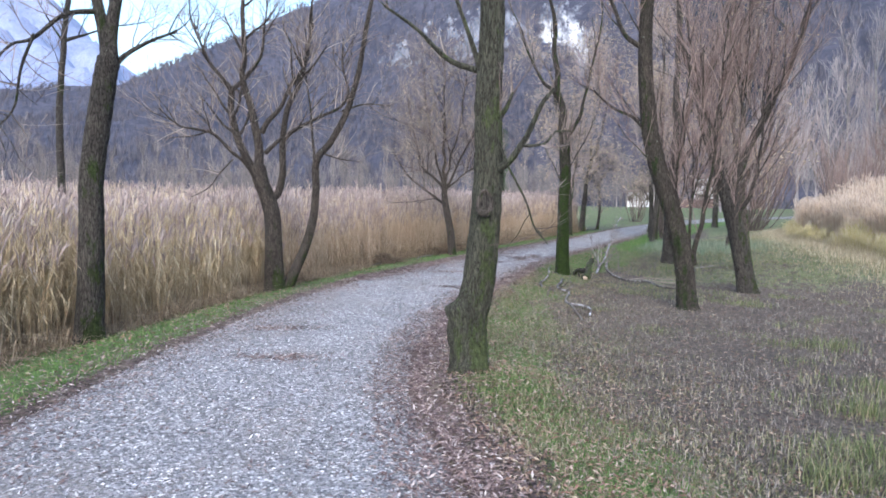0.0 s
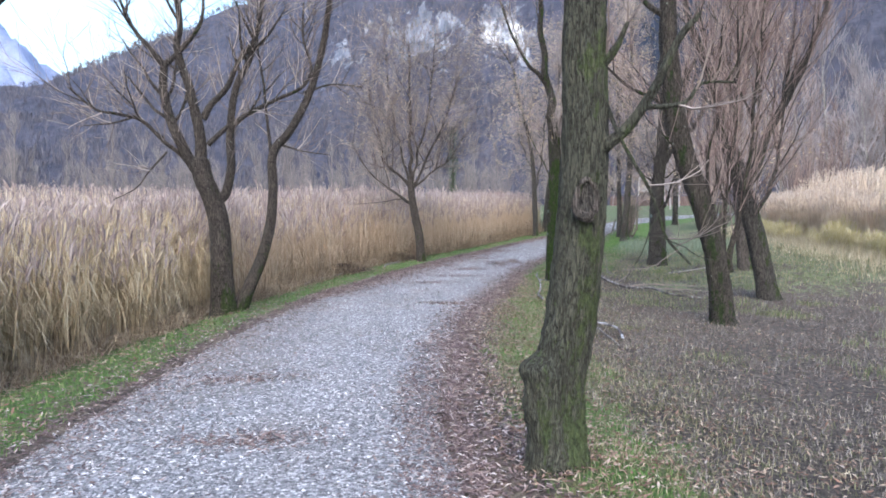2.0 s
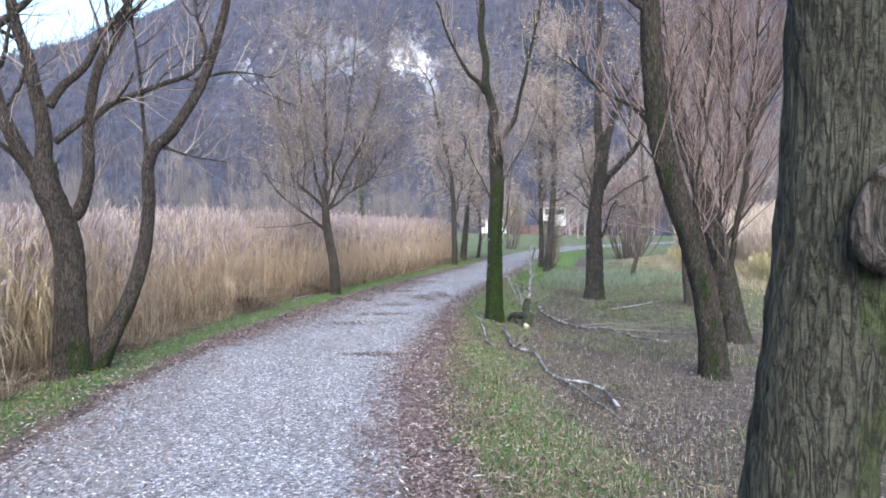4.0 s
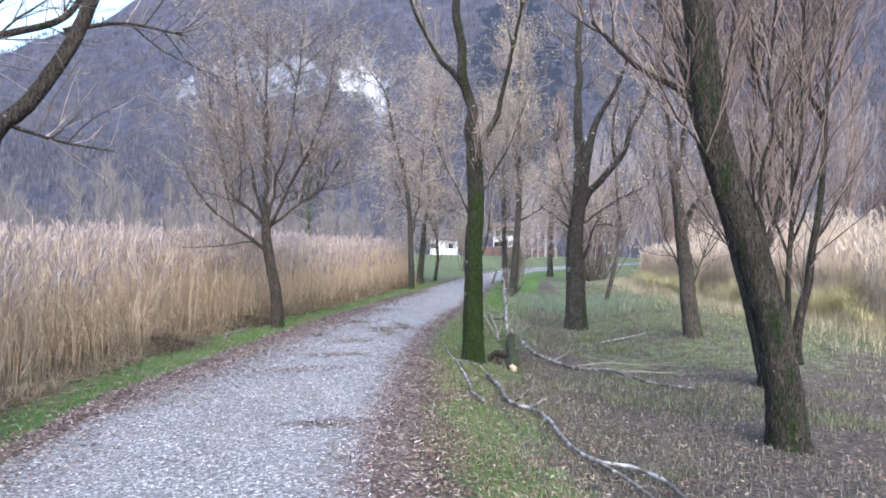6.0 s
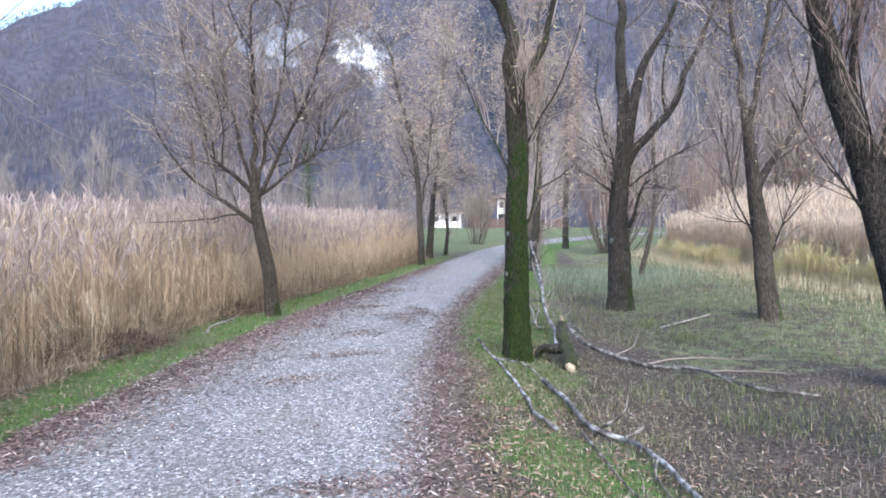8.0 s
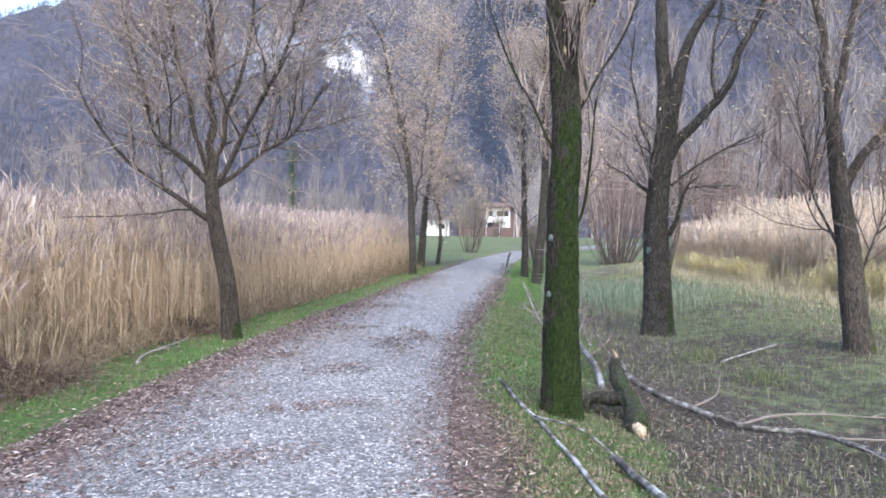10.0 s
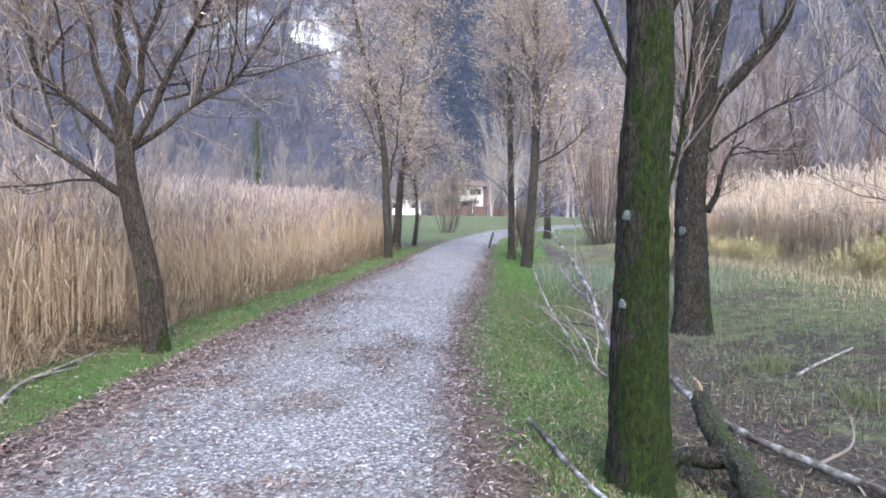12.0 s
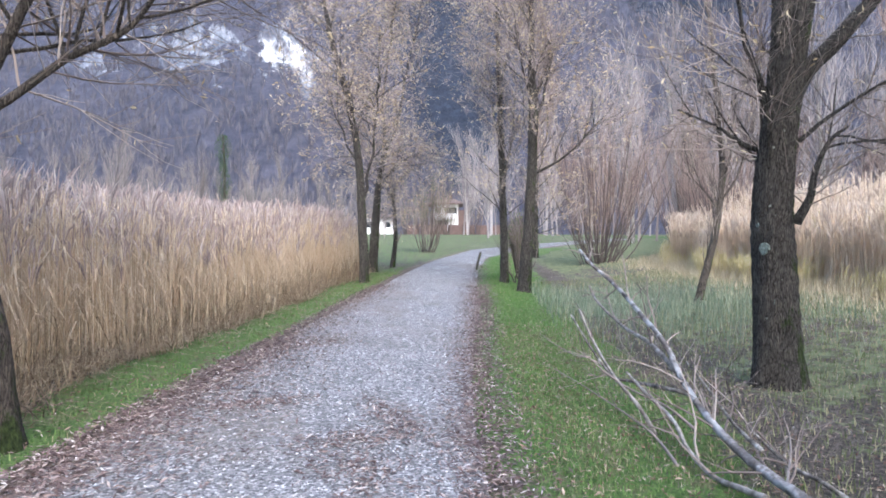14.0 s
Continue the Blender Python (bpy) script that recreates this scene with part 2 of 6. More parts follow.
WOOD_GREY = plain("weathered_grey_wood", [(0.38, (0.045, 0.038, 0.033)), (0.52, (0.13, 0.115, 0.1)), (0.64, (0.27, 0.255, 0.235)), (0.76, (0.52, 0.5, 0.48))], 11, 0.85, 0.8, 0.012)
PLASTER = plain("white_plaster", [(0.3, (0.55, 0.54, 0.54)), (0.7, (0.66, 0.65, 0.65))], 2, 0.9, 0.1)
ROOF_TILE = plain("roof_tiles", [(0.3, (0.09, 0.06, 0.052)), (0.7, (0.16, 0.115, 0.1))], 3, 0.9, 0.4)
BRICK_RED = plain("brown_wall", [(0.3, (0.08, 0.055, 0.05)), (0.7, (0.14, 0.095, 0.085))], 3, 0.9, 0.4)
DARK_GLASS = plain("dark_window", [(0.3, (0.02, 0.022, 0.026)), (0.7, (0.035, 0.037, 0.04))], 1, 0.15, 0.0)
EVERGREEN = strands("evergreen_leaves", [(0.0, (0.02, 0.045, 0.016)), (0.5, (0.04, 0.075, 0.025)), (1.0, (0.07, 0.11, 0.04))], 0.6)
SHRUB_GREEN = strands("shrub_leaves", [(0.0, (0.07, 0.1, 0.03)), (0.5, (0.12, 0.16, 0.05)), (1.0, (0.22, 0.22, 0.1))], 0.7)


def gravel_material():
    m, nt, b = nodes_of("gravel", 0.92)
    co = nt.nodes.new("ShaderNodeTexCoord")
    v = nt.nodes.new("ShaderNodeTexVoronoi")
    v.inputs["Scale"].default_value = 55
    nt.links.new(co.outputs["Object"], v.inputs["Vector"])
    sep = nt.nodes.new("ShaderNodeSeparateColor")
    nt.links.new(v.outputs["Color"], sep.inputs["Color"])
    col = ramp(nt, sep.outputs[0], [(0.0, (0.078, 0.075, 0.077)), (0.5, (0.188, 0.183, 0.187)), (0.85, (0.29, 0.284, 0.288)), (1.0, (0.54, 0.53, 0.525))])
    col = mixed(nt, 0.7, col, ramp(nt, noise_node(nt, 1.1, 5), [(0.3, (0.72, 0.69, 0.67)), (0.65, (1.05, 1.04, 1.05))]), "MULTIPLY")
    worn = ramp(nt, noise_node(nt, 0.55, 5, (1, 0.5, 1), 0.75), [(0.5, (0, 0, 0)), (0.64, (1, 1, 1))])
    col = mixed(nt, maths(nt, "MULTIPLY", worn, 0.7), col, ramp(nt, noise_node(nt, 30, 4), [(0.3, (0.09, 0.075, 0.065)), (0.7, (0.24, 0.21, 0.19))]))
    at = nt.nodes.new("ShaderNodeAttribute")
    at.attribute_name = "edge"
    rim = ramp(nt, maths(nt, "ADD", at.outputs["Fac"], maths(nt, "MULTIPLY", maths(nt, "SUBTRACT", noise_node(nt, 6, 6), 0.5), 1.3)), [(0.5, (0, 0, 0)), (0.75, (1, 1, 1))])
    col = mixed(nt, maths(nt, "MULTIPLY", rim, 0.8), col, ramp(nt, noise_node(nt, 45, 4), [(0.3, (0.06, 0.04, 0.035)), (0.7, (0.2, 0.145, 0.12))]))
    nt.links.new(col, b.inputs["Base Color"])
    bump(nt, b, maths(nt, "ADD", v.outputs["Distance"], noise_node(nt, 130, 3)), 0.8, 0.012)
    return m


def ground_material():
    """Soil with the covers named by the mesh's cover colour: red for turf, green for leaf litter, blue for meadow."""
    m, nt, b = nodes_of("ground_cover", 0.95)
    at = nt.nodes.new("ShaderNodeAttribute")
    at.attribute_name = "cover"
    sep = nt.nodes.new("ShaderNodeSeparateColor")
    nt.links.new(at.outputs["Color"], sep.inputs["Color"])
    soil = ramp(nt, noise_node(nt, 22, 8, rough=0.75), [(0.32, (0.018, 0.014, 0.011)), (0.52, (0.084, 0.07, 0.059)), (0.7, (0.22, 0.19, 0.16))])
    soil = mixed(nt, 0.6, soil, ramp(nt, noise_node(nt, 0.9, 5), [(0.35, (0.7, 0.68, 0.66)), (0.65, (1.15, 1.12, 1.1))]), "MULTIPLY")
    litter = ramp(nt, noise_node(nt, 38, 6, rough=0.8), [(0.3, (0.055, 0.035, 0.028)), (0.52, (0.145, 0.115, 0.085)), (0.7, (0.3, 0.255, 0.19))])
    turf = ramp(nt, noise_node(nt, 30, 6), [(0.3, (0.04, 0.07, 0.018)), (0.7, (0.12, 0.19, 0.05))])
    turf = mixed(nt, ramp(nt, noise_node(nt, 2.6, 6, rough=0.7), [(0.52, (0, 0, 0)), (0.76, (1, 1, 1))]), turf, ramp(nt, noise_node(nt, 28, 5), [(0.3, (0.08, 0.062, 0.038)), (0.7, (0.22, 0.18, 0.11))]))
    meadow = ramp(nt, noise_node(nt, 5, 6), [(0.3, (0.065, 0.078, 0.037)), (0.7, (0.175, 0.185, 0.095))])
    br = maths(nt, "MULTIPLY", maths(nt, "SUBTRACT", noise_node(nt, 5, 7, rough=0.7), 0.5), 1.6)
    edge = [(0.42, (0, 0, 0)), (0.62, (1, 1, 1))]
    col = mixed(nt, ramp(nt, maths(nt, "ADD", sep.outputs[2], br), edge), soil, meadow)
    col = mixed(nt, ramp(nt, maths(nt, "ADD", sep.outputs[1], br), edge), col, litter)
    col = mixed(nt, ramp(nt, maths(nt, "ADD", sep.outputs[0], br), edge), col, turf)
    nt.links.new(col, b.inputs["Base Color"])
    bump(nt, b, noise_node(nt, 45, 8, rough=0.75), 0.9, 0.04)
    return m


def mountain_material(name, wood_a, wood_b):
    m, nt, b = nodes_of(name, 0.95)
    at = nt.nodes.new("ShaderNodeAttribute")
    at.attribute_name = "cover"
    sep = nt.nodes.new("ShaderNodeSeparateColor")
    nt.links.new(at.outputs["Color"], sep.inputs["Color"])
    wood = ramp(nt, noise_node(nt, 0.16, 8, (1, 1, 0.5), 0.75), [(0.35, wood_a), (0.65, wood_b)])
    wood = mixed(nt, 0.7, wood, ramp(nt, noise_node(nt, 0.015, 5), [(0.35, (0.7, 0.7, 0.75)), (0.65, (1.1, 1.05, 1.0))]), "MULTIPLY")
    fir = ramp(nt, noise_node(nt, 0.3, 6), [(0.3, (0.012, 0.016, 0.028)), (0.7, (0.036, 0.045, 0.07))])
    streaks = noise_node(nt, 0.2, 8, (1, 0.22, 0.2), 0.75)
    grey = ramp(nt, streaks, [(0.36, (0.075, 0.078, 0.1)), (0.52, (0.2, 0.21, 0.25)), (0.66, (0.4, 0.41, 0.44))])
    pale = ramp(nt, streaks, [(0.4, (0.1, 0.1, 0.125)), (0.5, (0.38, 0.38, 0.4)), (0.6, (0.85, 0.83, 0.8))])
    br = maths(nt, "MULTIPLY", maths(nt, "SUBTRACT", noise_node(nt, 0.11, 9, (1, 0.4, 0.3), 0.78), 0.5), 2.6)
    rock = mixed(nt, ramp(nt, maths(nt, "ADD", sep.outputs[2], maths(nt, "MULTIPLY", br, 0.7)), [(0.42, (0, 0, 0)), (0.62, (1, 1, 1))]), grey, pale)
    col = mixed(nt, ramp(nt, maths(nt, "ADD", sep.outputs[1], br), [(0.45, (0, 0, 0)), (0.6, (1, 1, 1))]), wood, fir)
    col = mixed(nt, ramp(nt, maths(nt, "ADD", sep.outputs[0], br), [(0.48, (0, 0, 0)), (0.56, (1, 1, 1))]), col, rock)
    nt.links.new(col, b.inputs["Base Color"])
    bump(nt, b, noise_node(nt, 0.4, 8, (1, 1, 0.6), 0.75), 1.0, 3.0)
    return m


GRAVEL, GROUND = gravel_material(), ground_material()

# ---- mesh tools ----
rng = np.random.default_rng(7)


class Buf:
    """Collects quads and triangles for one mesh."""

    def __init__(self):
        self.v, self.q, self.t, self.n = [], [], [], 0

    def add(self, v, quads=None, tris=None):
        v = np.asarray(v, float).reshape(-1, 3)
        if quads is not None and len(quads):
            self.q.append(np.asarray(quads, np.int64) + self.n)
        if tris is not None and len(tris):
            self.t.append(np.asarray(tris, np.int64) + self.n)
        self.v.append(v)
        self.n += len(v)

    def arrays(self):
        v = np.concatenate(self.v) if self.v else np.zeros((0, 3))
        q = np.concatenate(self.q) if self.q else np.zeros((0, 4), np.int64)
        t = np.concatenate(self.t) if self.t else np.zeros((0, 3), np.int64)
        return v, q, t

    def mesh(self, name, material, smooth=False, origin=(0, 0, 0)):
        v, q, t = self.arrays()
        me = bpy.data.meshes.new(name)
        me.vertices.add(len(v))
        me.vertices.foreach_set("co", (v - np.array(origin)).ravel().astype(np.float32))
        me.loops.add(len(q) * 4 + len(t) * 3)
        me.loops.foreach_set("vertex_index", np.concatenate([q.ravel(), t.ravel()]).astype(np.int32))
        me.polygons.add(len(q) + len(t))
        starts = np.concatenate([np.arange(len(q)) * 4, len(q) * 4 + np.arange(len(t)) * 3])
        me.polygons.foreach_set("loop_start", starts.astype(np.int32))
        me.polygons.foreach_set("use_smooth", np.full(len(q) + len(t), smooth))
        me.materials.append(material)
        me.update(calc_edges=True)
        me.validate()
        return me


def part(name, buf, material, parent=None, label="", smooth=False, origin=(0, 0, 0)):
    ob = new(name, buf.mesh(name, material, smooth, origin))
    if parent:
        ob.parent = parent
    return tagged(ob, label)


def whole(name, buf, material, label, category, kind="", group="", smooth=False, origin=(0, 0, 0)):
    ob = part(name, buf, material, None, "", smooth, origin)
    ob.location = origin
    return tagged(ob, label, category, group, kind)


def unit(v):
    return v / np.maximum(np.linalg.norm(v, axis=-1, keepdims=True), 1e-9)


def fbm(x, y, s, seed=0.0, octaves=4):
    """Smooth noise of about -1 to 1 from crossed waves."""
    out, amp, f = 0.0, 0.5, s
    for k in range(octaves):
        a = seed * 1.7 + k * 2.4
        u, w = x * math.cos(a) + y * math.sin(a), -x * math.sin(a) + y * math.cos(a)
        out = out + amp * np.sin(u * f + 1.3 * np.sin(w * f * 0.83 + a) + seed) * np.cos(w * f * 1.13 + 1.1 * np.sin(u * f * 0.71 - a))
        amp, f = amp * 0.55, f * 2.03
    return out


def smooth(x, a, b):
    u = np.clip((x - a) / (b - a), 0, 1)
    return u * u * (3 - 2 * u)


def curve_points(pts, n):
    """A smooth curve of n points through pts."""
    p = np.array(pts, float)
    p = np.vstack([2 * p[0] - p[1], p, 2 * p[-1] - p[-2]])
    k = len(p) - 3
    u = np.linspace(0, k - 1e-6, n)
    i = u.astype(int)
    f = (u - i)[:, None]
    a, b, c, d = p[i], p[i + 1], p[i + 2], p[i + 3]
    return 0.5 * (2 * b + (c - a) * f + (2 * a - 5 * b + 4 * c - d) * f * f + (3 * b - a - 3 * c + d) * f ** 3)


def tubes(buf, P, R, sides=3):
    """Tapered tubes along the curves P (n, k, 3) with the radii R (n, k)."""
    n, k = R.shape
    T = unit(np.gradient(P, axis=1))
    ref = np.where(np.abs(T[..., 2:3]) > 0.9, np.array([1.0, 0, 0]), np.array([0, 0, 1.0]))
    A = unit(np.cross(T, ref))
    B = np.cross(T, A)
    th = np.arange(sides) * 2 * math.pi / sides
    ring = A[:, :, None] * np.cos(th)[None, None, :, None] + B[:, :, None] * np.sin(th)[None, None, :, None]
    V = P[:, :, None] + ring * R[:, :, None, None]
    idx = np.arange(n * k * sides).reshape(n, k, sides)
    a, b = idx[:, :-1], idx[:, 1:]
    Q = np.stack([a, np.roll(a, -1, 2), np.roll(b, -1, 2), b], -1).reshape(-1, 4)
    buf.add(V, Q)


def grow(P, R, n, lengths, spread, up, k=5, first=0.3, cap=0.03, wander=0.12, keep=0.6):
    """n shoots that leave the curves P (m, j, 3): their curves and radii."""
    m, j = R.shape
    L = np.linalg.norm(np.diff(P, axis=1), axis=2).sum(1)
    i = rng.choice(m, n, p=L / L.sum())
    s = first + (1 - first) * rng.random(n) ** 0.8
    u = s * (j - 1.001)
    a = u.astype(int)
    f = (u - a)[:, None]
    pos = P[i, a] * (1 - f) + P[i, a + 1] * f
    tan = unit(P[i, a + 1] - P[i, a])
    r0 = np.minimum(R[i, a] * keep, cap)
    side = unit(np.cross(tan, rng.normal(size=(n, 3))))
    d = unit(tan * (1 - spread) + side * spread * rng.uniform(0.6, 1.3, (n, 1)) + np.array([0, 0, up]))
    ln = rng.uniform(*lengths, n) * (1.15 - 0.5 * s)
    out = np.zeros((n, k, 3))
    out[:, 0] = pos
    for q in range(1, k):
        d = unit(d + rng.normal(size=(n, 3)) * wander + np.array([0, 0, up * 0.35]))
        out[:, q] = out[:, q - 1] + d * (ln / (k - 1))[:, None]
    return out, r0[:, None] * np.linspace(1, 0.35, k)[None, :]


def resampled(limbs, k=16):
    P = np.stack([curve_points(p, k) for _, _, p in limbs])
    R = np.stack([np.linspace(a, b, k) for a, b, _ in limbs])
    return P, R


def leaf_quads(buf, pos, size, droop=0.4, flat=False):
    """Narrow leaves, folded along the rib, at pos (n, 3)."""
    n = len(pos)
    d = rng.normal(size=(n, 3))
    if flat:
        d[:, 2] *= 0.15
    else:
        d[:, 2] = d[:, 2] * 0.5 - droop
    d = unit(d)
    up = np.array([0, 0, 1.0]) + rng.normal(size=(n, 3)) * (0.25 if flat else 0.8)
    w = unit(np.cross(d, up))
    nn = np.cross(w, d)
    L = rng.uniform(0.6, 1.2, (n, 1)) * size
    W = L * rng.uniform(0.08, 0.17, (n, 1))
    v = np.stack([pos, pos + d * L * 0.5 + w * W + nn * W * 0.5, pos + d * L + nn * L * rng.uniform(-0.15, 0.25, (n, 1)), pos + d * L * 0.5 - w * W + nn * W * 0.5], 1)
    b = np.arange(n)[:, None] * 4
    buf.add(v, None, np.concatenate([b + [0, 1, 2], b + [0, 2, 3]]))


def blades(buf, pos, height, width, lean=0.35, rise=1.0):
    """Bent tapering blades of two pieces."""
    n = len(pos)
    a = rng.uniform(0, 2 * math.pi, n)
    side = np.stack([np.cos(a), np.sin(a), np.zeros(n)], 1)
    out = np.stack([-np.sin(a), np.cos(a), np.zeros(n)], 1)
    h = (rng.uniform(0.55, 1.15, n) * height)[:, None]
    ln = rng.uniform(0.1, 1.0, (n, 1)) * lean
    z = np.array([0, 0, 1.0])
    mid = pos + z * h * 0.55 * rise + out * h * ln * 0.35
    tip = pos + z * h * rise * (1 - 0.3 * ln) + out * h * ln
    w = np.asarray(width).reshape(-1, 1) if np.ndim(width) else width
    v = np.stack([pos - side * w, pos + side * w, mid + side * w * 0.7, mid - side * w * 0.7, tip], 1)
    b = np.arange(n)[:, None] * 5
    buf.add(v, b + [0, 1, 2, 3], b + [3, 2, 4])


def stones(buf, pos, size):
    """Small angular stones: squashed octahedra."""
    n = len(pos)
    base = np.array([(1, 0, 0), (0, 1, 0), (-1, 0, 0), (0, -1, 0), (0, 0, 1), (0, 0, -1)], float)
    v = base[None] * rng.uniform(0.6, 1.3, (n, 6, 1)) * (np.asarray(size).reshape(-1, 1, 1)) * np.array([1, 0.8, 0.5])
    a = rng.uniform(0, 6.28, n)
    c, s = np.cos(a)[:, None], np.sin(a)[:, None]
    v = np.stack([v[..., 0] * c - v[..., 1] * s, v[..., 0] * s + v[..., 1] * c, v[..., 2]], -1) + pos[:, None]
    f = np.array([(0, 1, 4), (1, 2, 4), (2, 3, 4), (3, 0, 4)])
    buf.add(v, None, (np.arange(n)[:, None, None] * 6 + f).reshape(-1, 3))


# ---- plan of the ground ----
LEFT_Y = [-12, -6, 0, 4.4, 6.2, 8.9, 11, 14.5, 18, 20.2, 22.7, 24.9, 29.4, 34.8, 39, 45, 50, 62, 90]
LEFT_X = [2.5, -0.6, -2.7, -3.1, -3.05, -2.85, -2.6, -1.85, -0.4, 0.6, 1.9, 3.1, 5.5, 8.7, 11.5, 16, 22, 38, 78]
RIGHT_Y = [-12, -6, 0, 3.3, 5.2, 6.9, 9.2, 11.5, 13.2, 16.2, 18.8, 22.1, 25.4, 29.1, 34.3, 39.5, 43.5, 49.5, 56, 62, 90]
RIGHT_X = [6, 3.0, 0.8, 0.2, -0.2, -0.22, 0.06, 0.52, 1.06, 2.1, 3.1, 4.7, 6.5, 8.4, 11.1, 14.2, 18, 25.5, 34, 42, 82]


def edge_left(y):
    return np.interp(y, LEFT_Y, LEFT_X)


def edge_right(y):
    return np.interp(y, RIGHT_Y, RIGHT_X)


def edge_reed(y):
    return np.interp(y, [-12, 0, 7.2, 9.6, 16, 19.7, 22.7, 25.9, 31, 34, 37.5], [-3.6, -5.3, -4.85, -4.25, -2.85, -1.25, 0.45, 2.2, 5.15, 6.9, 8.0])


def ground_z(x, y):
    x, y = np.asarray(x, float), np.asarray(y, float)
    z = np.interp(y, [-50, 0, 15, 20, 30, 38, 48, 75, 130, 400], [0, 0, 0.07, 0.2, 0.5, 0.92, 1.45, 2.5, 3.6, 7])
    near = 1 - smooth(y, 36, 50)
    dr, dl = (x - edge_right(y)) * 0.9, (edge_left(y) - x) * 0.9
    inside = np.minimum(smooth(-dr, 0, 0.35), smooth(-dl, 0, 0.35))
    z = z - 0.16 * near * smooth(dr, 0.2, 1.8) * (1 - 0.8 * smooth(dr, 2.5, 5) * smooth(y, 13, 18)) - 0.2 * near * smooth(dl, 0.3, 1.6) * (1 - 0.6 * smooth(y, 14, 19)) + 0.14 * near * smooth(dr, 3.5, 6) * smooth(y, 14, 18)
    z = z + 0.16 * np.exp(-((x - 0.35) ** 2 + (y - 5.52) ** 2) / 0.5) * smooth(dr, 0.0, 0.4)
    z = z + 0.035 * fbm(x, y, 0.9, 3.0) * (1 - inside) * (0.35 + smooth(np.maximum(dr, dl), 0.3, 1.5))
    return z - 0.05 * inside


def on_ground(x, y, lift=0.0):
    return np.stack([x, y, ground_z(x, y) + lift], -1)


def path_top(x, y):
    mid, half = (edge_left(y) + edge_right(y)) / 2, (edge_right(y) - edge_left(y)) / 2
    u = np.clip((x - mid) / half, -1, 1)
    z = np.interp(y, [-50, 0, 15, 20, 30, 38, 48, 75, 130, 400], [0, 0, 0.07, 0.2, 0.5, 0.92, 1.45, 2.5, 3.6, 7])
    return z + 0.03 * (1 - u * u) - 0.025 * np.abs(u) ** 6 + 0.012 * fbm(x, y, 1.6, 1.0)


def verge(x, y):
    """How grassy the strip beside the path's right edge is, 0 to about 1."""
    d = x - edge_right(y)
    s = np.exp(-((d - 0.95) / (0.7 + 0.4 * smooth(y, 15, 20))) ** 2)
    return s * (0.84 - 0.08 * smooth(y, 8.5, 10) * (1 - smooth(y, 13, 16)) + 0.55 * smooth(y, 16, 20)) + 0.5 * fbm(x, y, 1.5, 5.0) * smooth(s, 0.05, 0.4)


def cover_layer(me, cols):
    at = me.attributes.new("cover", "FLOAT_COLOR", "POINT")
    at.data.foreach_set("color", cols.astype(np.float32).ravel())


def grid_faces(nu, nv):
    i = np.arange(nu * nv).reshape(nv, nu)
    return np.stack([i[:-1, :-1], i[:-1, 1:], i[1:, 1:], i[1:, :-1]], -1).reshape(-1, 4)


def build_ground():
    gx = np.concatenate([-np.geomspace(1500, 9, 22), np.arange(-8.5, 20, 0.22), np.geomspace(20.5, 1500, 24)])
    gy = np.concatenate([-np.geomspace(1500, 9, 18), np.arange(-8, 46, 0.22), np.geomspace(46.5, 1500, 28)])
    X, Y = np.meshgrid(gx, gy)
    buf = Buf()
    buf.add(on_ground(X.ravel(), Y.ravel()), grid_faces(len(gx), len(gy)))
    ob = whole("ground", buf, GROUND, "brown leaf-strewn soil with green turf verges", "ground", "structure", smooth=True)
    x, y = X.ravel(), Y.ravel()
    dr, dl = x - edge_right(y), edge_left(y) - x
    n = fbm(x, y, 0.7, 5.0)
    turf = smooth(dl, -0.1, 0.25) * smooth(x, edge_reed(y) - 0.3, edge_reed(y) + 0.15) * (0.95 - 0.5 * smooth(y, 31, 37))
    turf = np.maximum(turf, verge(x, y))
    turf = np.maximum(turf, smooth(y, 33, 38) * (1 - smooth(y, 75, 90)) * (1 - smooth(dr, 3, 7)) * 0.12)
    litter = np.maximum(0.85 * np.exp(-((dr - 0.05) / 0.22) ** 2), 0.6 * np.exp(-((dl - 0.05) / 0.25) ** 2))
    litter = np.maximum(litter, smooth(dr, 0, 0.3) * (1 - smooth(dr, 0.6, 2.2)) * (0.28 + 0.4 * n))
    meadow = smooth(dr, 2.2, 3.5) * smooth(y, 11.5 + 2 * n, 15.5 + 2 * n) * (0.56 + 0.3 * n) + smooth(y, 33, 40) * 0.6
    cols = np.stack([turf, litter, meadow, np.ones_like(x)], 1).clip(0, 1)
    cover_layer(ob.data, cols)


def build_path():
    v = np.concatenate([np.arange(-11, 45, 0.14), np.arange(45, 62, 0.5)])
    u = np.linspace(-1, 1, 31)
    U, Y = np.meshgrid(u, v)
    mid, half = (edge_left(Y) + edge_right(Y)) / 2, (edge_right(Y) - edge_left(Y)) / 2
    X = mid + U * (half + 0.1 + 0.12 * fbm(np.sign(U) * 20, Y, 2.1, 2.0) + 0.09 * fbm(np.sign(U) * 9, Y, 9.0, 1.0))
    Z = path_top(X, Y) - 0.05 * (np.abs(U) > 0.99)
    buf = Buf()
    buf.add(np.stack([X, Y, Z], -1), grid_faces(len(u), len(v)))
    ob = whole("gravel_path", buf, GRAVEL, "pale grey gravel footpath strewn with chips and fallen leaves", "path", "structure", smooth=True)
    at = ob.data.attributes.new("edge", "FLOAT", "POINT")
    rim = np.abs(U) ** 5 + 0.72 * smooth(-U, 0.3, 0.95) * smooth(Y, 12.5, 16) * (1 - smooth(Y, 22, 27)) + 0.25 * smooth(U, 0.6, 1.0) * smooth(Y, 14, 17)
    at.data.foreach_set("value", rim.astype(np.float32).ravel())


build_ground()
build_path()


